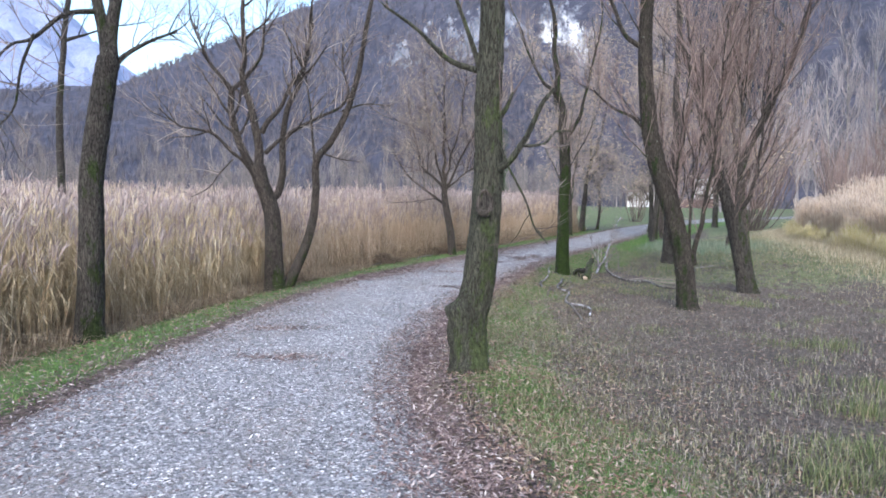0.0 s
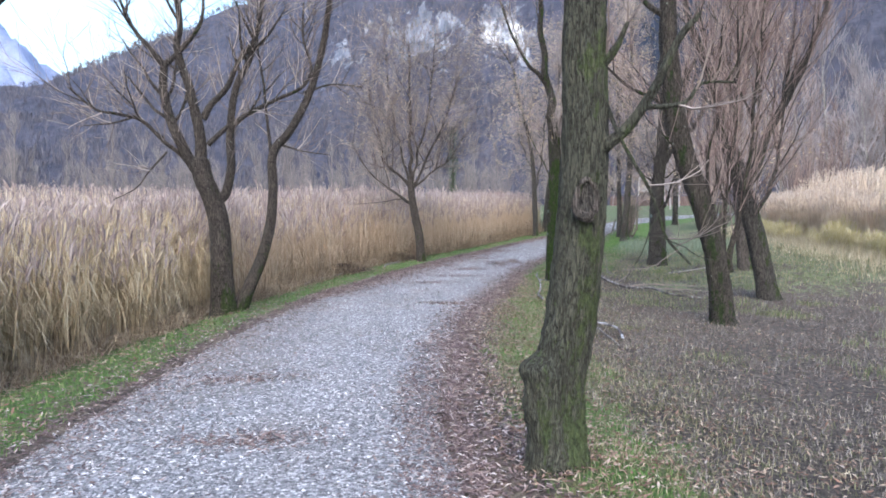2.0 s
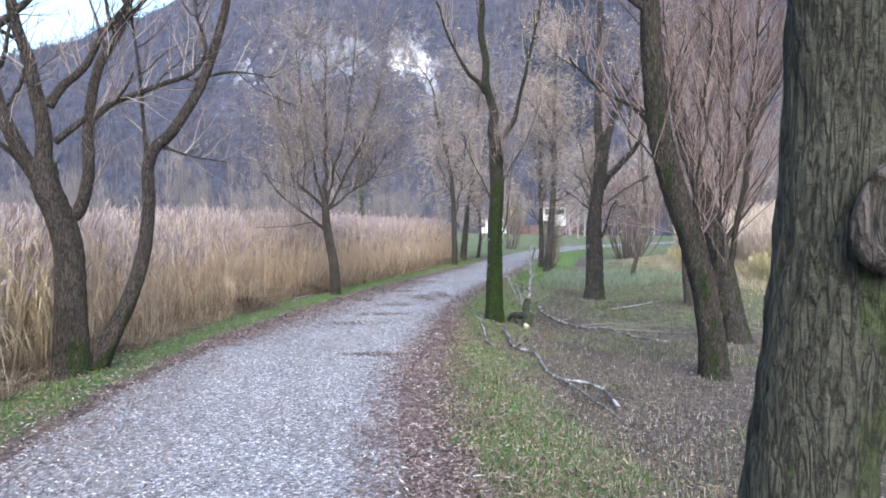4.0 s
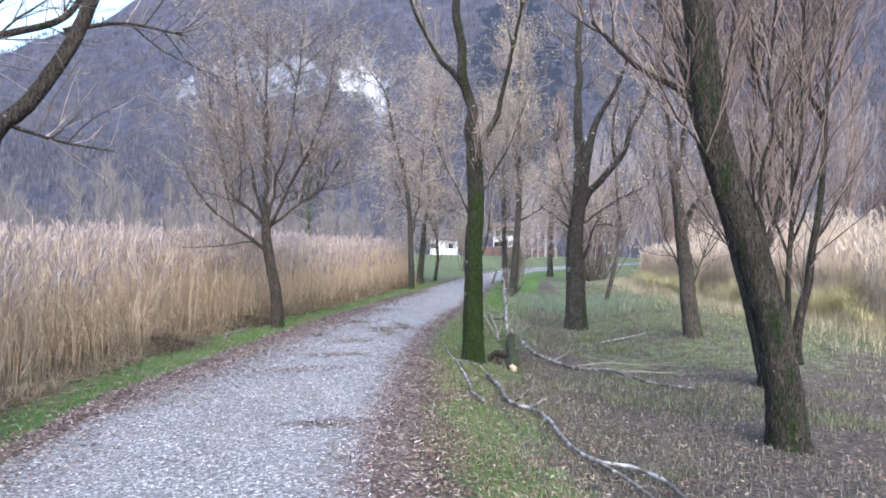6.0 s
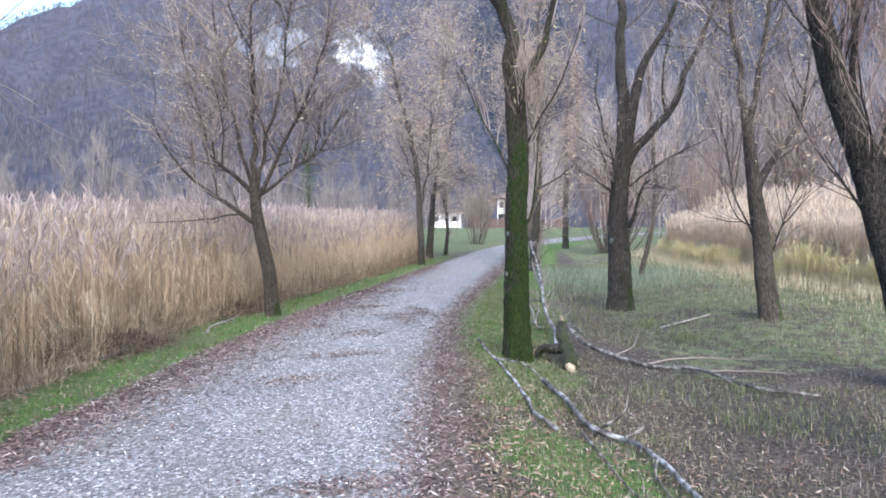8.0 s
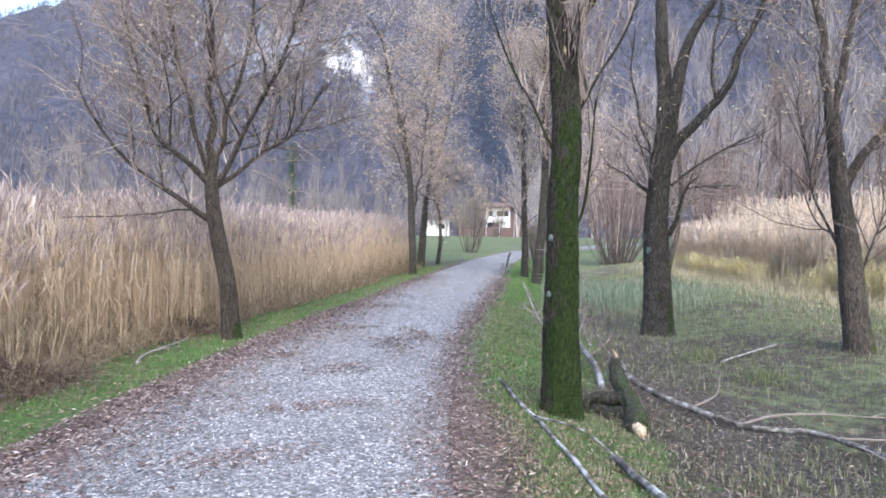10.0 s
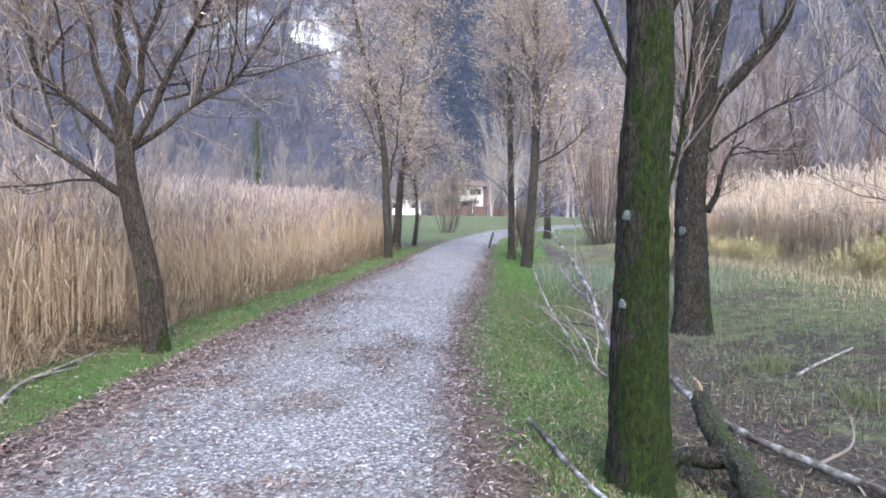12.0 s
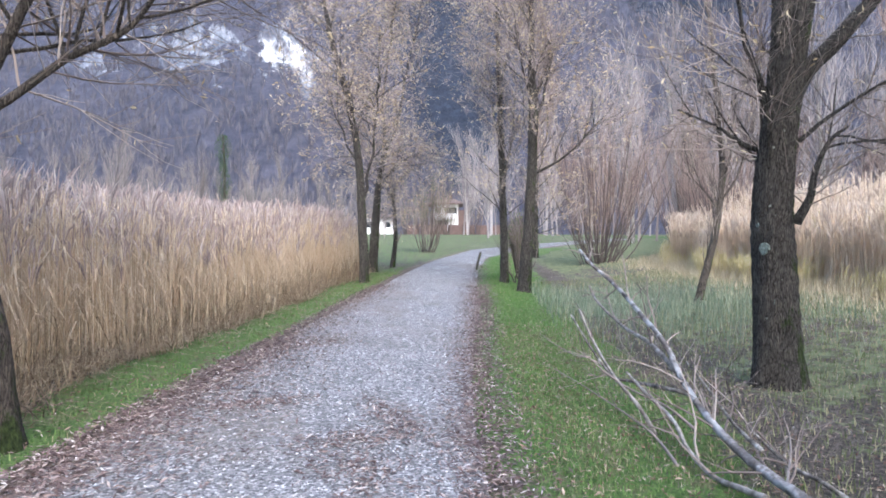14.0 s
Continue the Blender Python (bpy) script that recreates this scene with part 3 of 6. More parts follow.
def mountain(name, az, elev, r0, r1, material, label, rocks=(), firs=(), rough=1.0, cliffs=()):
    """A wooded slope: rises from r0 to its ridge at r1 metres, as high as elev (degrees) over the azimuths az."""
    a = np.linspace(az[0], az[-1], int((az[-1] - az[0]) * 1.6))
    r = np.linspace(0, 1.25, 46)
    A, T = np.meshgrid(a, r)
    rad = r0 + (r1 - r0) * T
    e = np.interp(A, az, elev)
    X, Y = rad * np.sin(np.radians(A)), rad * np.cos(np.radians(A))
    H = r1 * np.tan(np.radians(e))
    Z = H * np.where(T <= 1, T ** 1.15, 1 - 1.4 * (T - 1)) + rough * (fbm(X, Y, 0.012, 2.0, 5) * 22 + fbm(X, Y, 0.06, 4.0, 3) * 5) * smooth(T, 0.05, 0.5) - 3
    buf = Buf()
    buf.add(np.stack([X, Y, Z], -1), grid_faces(len(a), len(r)))
    ob = whole(name, buf, material, label, "mountain", "structure", smooth=True)
    view = np.degrees(np.arctan2(Z, np.hypot(X, Y)))
    rock, fir = np.zeros_like(X), np.zeros_like(X)
    for ca, ce, sa, se, w in rocks:
        rock = np.maximum(rock, w * np.exp(-((A - ca) / sa) ** 2 - ((view - ce) / se) ** 2))
    bright = np.zeros_like(X)
    for ca, ce, sa, se, w in cliffs:
        bright = np.maximum(bright, w * np.exp(-((A - ca) / sa) ** 2 - ((view - ce) / se) ** 2))
    for ca, ce, sa, se, w in firs:
        fir = np.maximum(fir, w * np.exp(-((A - ca) / sa) ** 2 - ((view - ce) / se) ** 2))
    cover_layer(ob.data, np.stack([rock.ravel(), fir.ravel(), bright.ravel(), np.ones(X.size)], 1))
    return X, Y, Z, np.maximum(rock, fir * 0.75), T


# Wood tones lightened towards blue, so the colour carries the distance haze.
M_NEAR = mountain_material("wooded_slope_haze_blue", (0.05, 0.052, 0.077), (0.112, 0.114, 0.152))
# Evening haze is painted in here: pale blue in place of wood tones.
M_FAR = mountain_material("far_slope_haze_blue", (0.22, 0.26, 0.4), (0.32, 0.36, 0.5))
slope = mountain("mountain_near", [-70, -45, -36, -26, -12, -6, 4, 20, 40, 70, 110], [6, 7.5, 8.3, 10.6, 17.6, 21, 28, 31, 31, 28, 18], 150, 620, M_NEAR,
                 "steep slope of bare woods, haze-tinted blue-grey, with pale cliffs", [(10.4, 16.2, 3.6, 2.6, 0.74), (12, 13.2, 1.0, 1.6, 0.8), (3.5, 15.5, 6, 2.8, 0.66), (-4, 14, 5, 3, 0.45), (30, 20, 5, 3, 0.35)], [(24, 14, 4.0, 9, 1.5), (45, 22, 8, 5, 1.1)],
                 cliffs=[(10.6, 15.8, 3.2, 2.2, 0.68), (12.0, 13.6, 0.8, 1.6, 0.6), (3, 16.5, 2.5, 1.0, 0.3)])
mountain("mountain_far", [-75, -45, -38, -32, -25, -18, -10], [18, 19.5, 18.5, 15.8, 10.5, 7, 5], 900, 1900, M_FAR, "distant mountain with evening haze put into its blue colour", [(-36, 15, 5, 2.5, 0.5)], (), 4.0)
mountain("mountain_behind", [110, 150, 200, 250, 290], [17, 12, 9, 8, 6.5], 250, 700, M_NEAR, "low wooded ridge behind the wetland")

# ---- trees ----


def stem(buf, limb, sides, step, ridges=0.0, flare=0.0, knobs=(), seed=0.0):
    """A trunk or limb with furrowed bark, a flared foot and knobs (height, side angle, size, reach)."""
    r0, r1, pts = limb
    length = float(np.linalg.norm(np.diff(np.array(pts), axis=0), axis=1).sum())
    k = max(6, int(length / step))
    p = curve_points(pts, k)
    s = np.linspace(0, 1, k)
    r = r0 + (r1 - r0) * s ** 0.8
    th = np.arange(sides) * 2 * math.pi / sides
    S, TH = np.meshgrid(s * length, th, indexing="ij")
    rad = r[:, None] * (1 + 0.05 * np.sin(2 * TH + S * 1.3 + seed) + 0.04 * np.sin(3 * TH - S * 2.1 + seed * 2))
    if flare:
        rad = rad * (1 + flare * np.exp(-S / 0.16) * (0.8 + 0.35 * np.cos(5 * TH + seed) + 0.2 * np.cos(3 * TH + 2 * seed)))
    if ridges:
        w = TH * 13 + 2.2 * np.sin(S * 5.3 + 2 * TH + seed) + 1.1 * np.sin(S * 13 + 3 * TH)
        rad = rad + ridges * (np.abs(np.sin(w)) - 0.6 + 0.5 * np.sin(S * 31 + 2 * np.sin(TH * 4 + seed)) * np.sin(TH * 7 + S * 3))
    for h, ang, size, reach in knobs:
        dth = (TH - ang + math.pi) % (2 * math.pi) - math.pi
        rad = rad + size * np.exp(-((S - h) / reach) ** 2 - (dth / 0.7) ** 2)
    tan = unit(np.gradient(p, axis=0))
    A = unit(np.cross(tan, np.array([0, 1.0, 0.02])))
    B = np.cross(tan, A)
    V = p[:, None] + A[:, None] * (np.cos(TH) * rad)[..., None] + B[:, None] * (np.sin(TH) * rad)[..., None]
    i = np.arange(k * sides).reshape(k, sides)
    Q = np.stack([i[:-1], np.roll(i[:-1], -1, 1), np.roll(i[1:], -1, 1), i[1:]], -1).reshape(-1, 4)
    n = k * sides
    V = np.concatenate([V.reshape(-1, 3), p[-1:] + tan[-1:] * r1])
    V = np.concatenate([V, p[:1] - tan[:1] * r0 * 0.25])
    top, low = i[-1], i[0]
    buf.add(V, Q, np.concatenate([np.stack([top, np.roll(top, -1), np.full(sides, n)], -1), np.stack([np.roll(low, -1), low, np.full(sides, n + 1)], -1)]))


def crooked(pts, amp):
    """The same line with small kinks, its ends kept."""
    length = float(np.linalg.norm(np.diff(np.array(pts), axis=0), axis=1).sum())
    n = max(len(pts), int(length / 0.32))
    p = curve_points(pts, n)
    off = rng.normal(size=(n, 3)) * amp
    off[0] = off[-1] = 0
    return [tuple(q) for q in p + off]


def tree(name, limbs, bark_mat, twig_mat, label, near=1.0, boughs=30, sprigs=300, fine=1200, size=(1.6, 0.9, 0.5), up=0.5, leaves=0, leaf_mat=None, trunks=(0,), knobs=(), low=0.35, spread=0.5, leaf_size=0.095, cap=0.016, bare_trunk=False, tops=(), group="willows along the path", thin=1.0):
    """A bare tree: furrowed trunks, limbs, and three orders of shoots."""
    base = limbs[0][2][0]
    base = (base[0], base[1], float(ground_z(base[0], base[1])))
    root = tagged(new(name), label, "tree", group)
    root.location = base
    limbs = [(a, b, list(p)) for a, b, p in limbs]
    for i in trunks:
        x, y, z = limbs[i][2][0]
        limbs[i][2][0] = (x, y, base[2] - 0.06)
    limbs = [(a, b, crooked(p, 0.006 if i in trunks else 0.02 + 0.2 * b)) for i, (a, b, p) in enumerate(limbs)]
    starts = np.array([p[0] for _, _, p in limbs])
    for a, b, p in limbs[:]:
        end, d = np.array(p[-1]), np.array(p[-1]) - np.array(p[-2])
        if b >= 0.018 and np.linalg.norm(starts - end, axis=1).min() > 0.2:
            d = unit(d)
            q = [end - d * 0.04]
            for _ in range(5):
                d = unit(d + rng.normal(size=3) * 0.14 + np.array([0, 0, 0.06]))
                q.append(q[-1] + d * (0.2 + 4.5 * b))
            limbs.append((b * 0.97, 0.006, [tuple(v) for v in q]))
    for i, limb in enumerate(limbs):
        buf = Buf()
        trunk = i in trunks
        if trunk:
            stem(buf, limb, int(18 + 46 * near), 0.07 - 0.04 * near, 0.0115 * near * limb[0] / 0.18, 0.12 + 0.18 * limb[0] / 0.2, knobs, i + base[0])
        else:
            stem(buf, limb, 11 if near > 0.5 else 7, 0.05, 0.0025 * near, 0.1, (), i)
        part("trunk" if trunk else "branch", buf, bark_mat, root, smooth=True, origin=base)
    P, R = resampled(limbs + [(a, b, p) for a, b, p in tops])
    free = [i for i in range(len(limbs)) if i not in trunks] or [0]
    bearing = free if bare_trunk else list(range(len(P)))
    P1, R1 = grow(P[bearing], R[bearing], boughs, (size[0] * 0.5, size[0]), spread, up, 7, low, cap)
    src, rad = np.concatenate([P1, resampled([(a, b, p) for a, b, p in limbs if a < 0.1] or limbs, 7)[0]]), np.concatenate([R1, resampled([(a, b, p) for a, b, p in limbs if a < 0.1] or limbs, 7)[1]])
    P2, R2 = grow(src, rad, sprigs, (size[1] * 0.4, size[1]), spread, up, 6, 0.15, 0.009 * thin)
    P3, R3 = grow(P2, R2, fine, (size[2] * 0.3, size[2]), 0.45, up * 0.8, 4, 0.1, 0.0048 * thin)
    buf = Buf()
    tubes(buf, P1, R1, 5)
    tagged(part("branchwork", buf, bark_mat, root, "dark slender boughs", origin=base), kind="stuff")
    buf = Buf()
    tubes(buf, P2, np.maximum(R2, 0.0026 * thin), 3)
    tubes(buf, P3, np.maximum(R3, 0.0018 * thin), 3)
    part("crown", buf, twig_mat, root, "fine bare twigs", origin=base)
    if leaves:
        buf = Buf()
        i = rng.integers(0, len(P3), leaves)
        leaf_quads(buf, P3[i, rng.integers(1, 4, leaves)], leaf_size)
        part("foliage", buf, leaf_mat or LEAF_YELLOW, root, "last narrow yellowed leaves", origin=base)
    return root


TREE_A = [
    (0.17, 0.12, [(-4.34, 7.78, -0.05), (-4.31, 7.79, 0.47), (-4.29, 7.81, 1.17), (-4.27, 7.81, 1.86), (-4.18, 7.87, 2.85), (-4.11, 7.91, 3.34)]),
    (0.09, 0.06, [(-4.11, 7.91, 3.34), (-4.15, 7.88, 3.63), (-4.21, 7.85, 4.03)]),
    (0.1, 0.07, [(-4.11, 7.91, 3.34), (-4.06, 7.93, 3.65), (-4.03, 7.95, 4.06)]),
    (0.04, 0.015, [(-4.07, 7.93, 3.24), (-3.93, 8.00, 3.43), (-3.71, 8.13, 3.65), (-3.43, 8.28, 3.78)]),
    (0.035, 0.012, [(-4.17, 7.87, 3.90), (-4.53, 7.67, 3.83), (-4.78, 7.54, 3.53), (-4.97, 7.43, 3.34), (-5.16, 7.32, 3.09)]),
    (0.02, 0.01, [(-4.78, 7.54, 3.53), (-4.89, 7.47, 3.13), (-4.94, 7.44, 2.67), (-5.10, 7.36, 2.43)]),
]
TREE_B = [
    (0.185, 0.13, [(-3.22, 12.24, 0.06), (-3.24, 12.24, 0.65), (-3.26, 12.23, 1.18), (-3.34, 12.21, 1.71), (-3.47, 12.18, 2.04), (-3.51, 12.17, 2.37)]),
    (0.085, 0.04, [(-3.51, 12.17, 2.29), (-3.53, 12.16, 3.03), (-3.69, 12.12, 3.59), (-3.76, 12.11, 4.02), (-3.76, 12.10, 4.52), (-3.79, 12.10, 5.29)]),
    (0.085, 0.06, [(-3.50, 12.17, 2.11), (-3.65, 12.13, 2.43), (-3.84, 12.08, 2.86), (-3.94, 12.06, 3.35), (-3.97, 12.05, 3.76)]),
    (0.05, 0.02, [(-3.97, 12.05, 3.76), (-4.18, 12.00, 4.03), (-4.37, 11.95, 4.35), (-4.58, 11.90, 4.80)]),
    (0.05, 0.02, [(-3.97, 12.05, 3.76), (-3.85, 12.08, 3.90), (-3.60, 12.15, 4.22), (-3.47, 12.18, 4.49), (-3.42, 12.19, 4.93)]),
    (0.085, 0.03, [(-3.32, 12.22, 1.67), (-3.19, 12.25, 1.82), (-3.09, 12.28, 2.39), (-3.03, 12.29, 3.14), (-2.86, 12.33, 3.83), (-2.67, 12.38, 4.39), (-2.55, 12.41, 5.09)]),
    (0.055, 0.02, [(-3.46, 12.18, 3.00), (-3.29, 12.23, 3.30), (-3.02, 12.29, 3.70), (-2.74, 12.36, 4.26), (-2.62, 12.39, 4.70)]),
    (0.04, 0.012, [(-3.56, 12.15, 2.16), (-3.77, 12.10, 2.46), (-3.99, 12.05, 2.67), (-4.34, 11.96, 2.91), (-4.60, 11.89, 3.01), (-4.88, 11.82, 3.09), (-5.20, 11.74, 3.36)]),
    (0.016, 0.006, [(-3.96, 12.05, 2.48), (-4.18, 12.00, 2.19), (-4.39, 11.95, 1.97), (-4.68, 11.87, 1.76)]),
    (0.022, 0.008, [(-3.99, 12.05, 2.67), (-4.29, 11.97, 2.93), (-4.40, 11.94, 3.10), (-4.60, 11.89, 3.36)]),
    (0.042, 0.014, [(-3.40, 12.20, 2.61), (-3.09, 12.27, 2.90), (-2.72, 12.37, 3.18), (-2.36, 12.46, 3.35), (-2.00, 12.55, 3.58), (-1.90, 12.58, 3.80), (-1.92, 12.57, 4.06), (-2.01, 12.55, 4.40), (-1.98, 12.56, 4.88)]),
    (0.105, 0.04, [(-3.02, 12.29, 0.05), (-2.86, 12.33, 0.41), (-2.70, 12.37, 0.75), (-2.56, 12.41, 1.25), (-2.49, 12.43, 1.72), (-2.49, 12.43, 2.26), (-2.48, 12.43, 2.49), (-2.28, 12.48, 2.78), (-2.01, 12.55, 3.23), (-1.79, 12.61, 3.88), (-1.63, 12.65, 4.61), (-1.50, 12.68, 5.43)]),
    (0.03, 0.01, [(-2.50, 12.43, 2.45), (-2.54, 12.42, 2.80), (-2.56, 12.41, 3.26), (-2.63, 12.39, 4.01), (-2.67, 12.38, 4.61)]),
    (0.018, 0.006, [(-2.33, 12.47, 2.64), (-2.00, 12.55, 2.58), (-1.62, 12.65, 2.51)]),
    (0.022, 0.008, [(-2.00, 12.55, 3.48), (-1.54, 12.67, 3.63), (-1.07, 12.79, 3.63)]),
]
TREE_C = [
    (0.125, 0.09, [(0.31, 20.50, 0.27), (0.21, 20.51, 0.97), (0.08, 20.51, 1.76), (0.01, 20.52, 2.38)]),
    (0.05, 0.012, [(0.04, 20.52, 1.85), (-0.28, 20.54, 2.04), (-0.81, 20.57, 2.42), (-1.34, 20.60, 2.95), (-1.66, 20.62, 3.60)]),
    (0.07, 0.014, [(0.01, 20.52, 2.38), (0.02, 20.52, 3.12), (0.00, 20.52, 4.15), (-0.04, 20.52, 5.06), (-0.04, 20.52, 6.44)]),
    (0.05, 0.012, [(-0.01, 20.52, 2.35), (-0.35, 20.54, 2.71), (-0.72, 20.56, 3.09), (-1.00, 20.58, 4.08), (-1.18, 20.59, 5.19)]),
    (0.05, 0.012, [(0.04, 20.52, 2.35), (0.30, 20.50, 2.79), (0.67, 20.48, 3.61), (1.10, 20.45, 4.57), (1.43, 20.43, 5.78)]),
    (0.042, 0.01, [(0.01, 20.52, 2.33), (0.13, 20.51, 3.01), (0.44, 20.49, 4.17), (0.63, 20.48, 5.70), (0.73, 20.47, 6.65)]),
    (0.042, 0.01, [(-0.01, 20.52, 2.32), (-0.19, 20.53, 3.11), (-0.48, 20.55, 4.23), (-0.66, 20.56, 5.46), (-0.66, 20.56, 6.26)]),
    (0.038, 0.01, [(0.06, 20.52, 2.33), (0.57, 20.48, 2.74), (1.13, 20.45, 3.23), (1.57, 20.42, 3.89)]),
]
TREE_D = [
    (0.155, 0.102, [(0.25, 5.52, 0.23), (0.24, 5.52, 0.42), (0.25, 5.52, 0.67), (0.32, 5.52, 1.02), (0.36, 5.51, 1.41), (0.38, 5.51, 1.89), (0.36, 5.51, 2.37), (0.37, 5.51, 2.85), (0.39, 5.51, 3.60)]),
    (0.035, 0.012, [(0.37, 5.51, 2.42), (0.30, 5.52, 2.71), (0.17, 5.52, 3.04), (0.05, 5.53, 3.41)]),
    (0.03, 0.01, [(0.35, 5.51, 2.71), (0.05, 5.53, 2.80), (-0.24, 5.54, 3.04), (-0.53, 5.55, 3.27)]),
]
TREE_E = [
    (0.17, 0.12, [(3.01, 16.08, 0.10), (3.00, 16.08, 0.90), (3.01, 16.08, 1.75), (3.02, 16.07, 2.60), (2.99, 16.08, 3.44)]),
    (0.1, 0.06, [(2.99, 16.08, 3.37), (2.94, 16.10, 3.97), (2.84, 16.14, 4.49), (2.78, 16.17, 5.19), (2.73, 16.18, 6.06)]),
    (0.055, 0.02, [(2.85, 16.14, 4.41), (2.64, 16.22, 4.71), (2.40, 16.31, 5.01), (2.15, 16.41, 5.54), (1.94, 16.49, 6.15)]),
    (0.06, 0.02, [(3.03, 16.07, 3.44), (3.25, 15.99, 3.85), (3.39, 15.93, 4.23), (3.52, 15.88, 4.84), (3.68, 15.82, 5.62), (3.75, 15.79, 6.06)]),
    (0.02, 0.006, [(3.00, 16.08, 2.26), (2.86, 16.14, 2.60), (2.61, 16.23, 3.02), (2.37, 16.33, 3.71)]),
    (0.02, 0.006, [(3.03, 16.07, 2.43), (3.25, 15.98, 2.94), (3.57, 15.86, 3.55), (3.80, 15.77, 4.32)]),
    (0.02, 0.006, [(3.04, 16.07, 1.58), (3.14, 16.03, 1.92), (3.26, 15.98, 2.43), (3.27, 15.98, 2.86)]),
]
TREE_F = [
    (0.18, 0.11, [(4.36, 11.28, -0.02), (4.29, 11.31, 0.56), (4.13, 11.37, 1.36), (3.87, 11.47, 2.26), (3.67, 11.55, 3.07), (3.58, 11.58, 3.97), (3.55, 11.59, 4.77), (3.59, 11.58, 5.95)]),
    (0.05, 0.02, [(3.59, 11.58, 4.47), (3.26, 11.71, 4.80), (3.02, 11.80, 5.32), (2.77, 11.89, 5.75)]),
    (0.04, 0.015, [(3.67, 11.55, 2.97), (3.39, 11.66, 3.33), (3.02, 11.80, 3.50), (2.63, 11.95, 3.93)]),
    (0.05, 0.012, [(4.43, 11.26, 0.67), (4.51, 11.23, 1.37), (4.67, 11.17, 2.35), (4.74, 11.14, 3.51), (4.82, 11.11, 4.84)]),
    (0.03, 0.01, [(4.35, 11.29, 0.96), (4.34, 11.29, 1.96), (4.46, 11.25, 3.04), (4.46, 11.25, 4.40)]),
    (0.03, 0.01, [(4.27, 11.32, 1.16), (4.13, 11.37, 2.06), (4.20, 11.35, 3.05), (4.27, 11.32, 4.32)]),
]
TREE_G = [
    (0.19, 0.11, [(6.51, 13.57, 0.09), (6.28, 13.68, 1.16), (6.05, 13.79, 2.12), (5.73, 13.94, 3.19), (5.54, 14.03, 4.08)]),
    (0.09, 0.03, [(6.13, 13.75, 2.07), (6.60, 13.53, 3.42), (7.01, 13.33, 4.50), (7.27, 13.21, 5.50), (7.39, 13.16, 6.26)]),
    (0.05, 0.015, [(6.23, 13.70, 1.35), (6.50, 13.58, 2.19), (6.66, 13.50, 3.13), (6.71, 13.48, 4.64)]),
    (0.05, 0.012, [(5.89, 13.86, 2.56), (5.91, 13.86, 3.76), (6.02, 13.81, 5.06), (6.07, 13.78, 6.35)]),
    (0.045, 0.012, [(5.79, 13.91, 3.17), (5.48, 14.06, 4.40), (5.23, 14.18, 5.87)]),
    (0.04, 0.012, [(6.06, 13.79, 2.07), (6.27, 13.69, 3.27), (6.32, 13.66, 4.68), (6.42, 13.61, 6.07)]),
]
TREE_H = [
    (0.245, 0.15, [(7.17, 20.09, 0.08), (7.15, 20.12, 0.90), (7.14, 20.12, 1.55), (7.14, 20.13, 2.09), (7.18, 20.07, 2.73), (7.23, 20.01, 3.37)]),
    (0.15, 0.06, [(7.19, 20.08, 2.94), (7.23, 20.05, 3.86), (7.17, 20.09, 4.90), (7.19, 20.08, 5.93), (7.14, 20.11, 7.08), (7.17, 20.09, 8.66)]),
    (0.095, 0.03, [(7.28, 20.02, 3.06), (7.55, 19.84, 3.56), (7.92, 19.60, 3.99), (8.14, 19.45, 4.59), (8.34, 19.31, 5.18), (8.53, 19.19, 5.72), (8.74, 19.05, 6.41), (8.87, 18.96, 7.15)]),
    (0.05, 0.012, [(7.27, 19.97, 1.76), (7.32, 19.90, 2.02), (7.37, 19.84, 2.30), (7.44, 19.74, 2.55), (7.55, 19.61, 2.71)]),
    (0.03, 0.01, [(7.08, 20.20, 2.51), (6.95, 20.37, 2.64), (6.81, 20.55, 2.82), (6.56, 20.87, 3.04)]),
    (0.03, 0.01, [(7.19, 20.06, 1.85), (7.15, 20.11, 2.32), (7.10, 20.18, 2.74), (7.08, 20.20, 3.10), (7.02, 20.29, 3.47)]),
    (0.03, 0.01, [(7.09, 20.14, 2.95), (6.91, 20.26, 3.65), (6.77, 20.36, 4.47), (6.82, 20.32, 5.39)]),
    (0.025, 0.008, [(7.32, 19.99, 2.59), (7.64, 19.78, 2.92), (8.09, 19.48, 3.24), (8.49, 19.22, 3.45)]),
    (0.03, 0.01, [(7.92, 19.60, 3.99), (7.83, 19.65, 4.73), (7.96, 19.57, 5.50), (7.92, 19.59, 6.29)]),
]
TREE_I = [
    (0.17, 0.09, [(8.20, 17.25, 0.17), (8.10, 17.35, 1.39), (8.01, 17.44, 2.45), (7.92, 17.51, 3.61)]),
    (0.06, 0.03, [(7.92, 17.51, 3.61), (7.80, 17.63, 4.84), (7.75, 17.68, 6.07)]),
    (0.07, 0.02, [(8.05, 17.40, 2.38), (8.27, 17.18, 2.89), (8.45, 17.01, 3.32), (8.57, 16.91, 4.04)]),
    (0.06, 0.02, [(7.95, 17.49, 3.51), (8.11, 17.34, 4.40), (8.21, 17.24, 5.57), (8.25, 17.21, 6.26)]),
    (0.02, 0.006, [(8.03, 17.41, 1.49), (7.79, 17.64, 2.40), (7.68, 17.75, 3.33), (7.61, 17.81, 4.26)]),
    (0.02, 0.006, [(8.17, 17.28, 1.09), (8.36, 17.10, 1.89), (8.55, 16.92, 2.58)]),
    (0.02, 0.006, [(8.10, 17.35, 1.69), (7.83, 17.60, 1.89), (7.65, 17.77, 2.51)]),
]
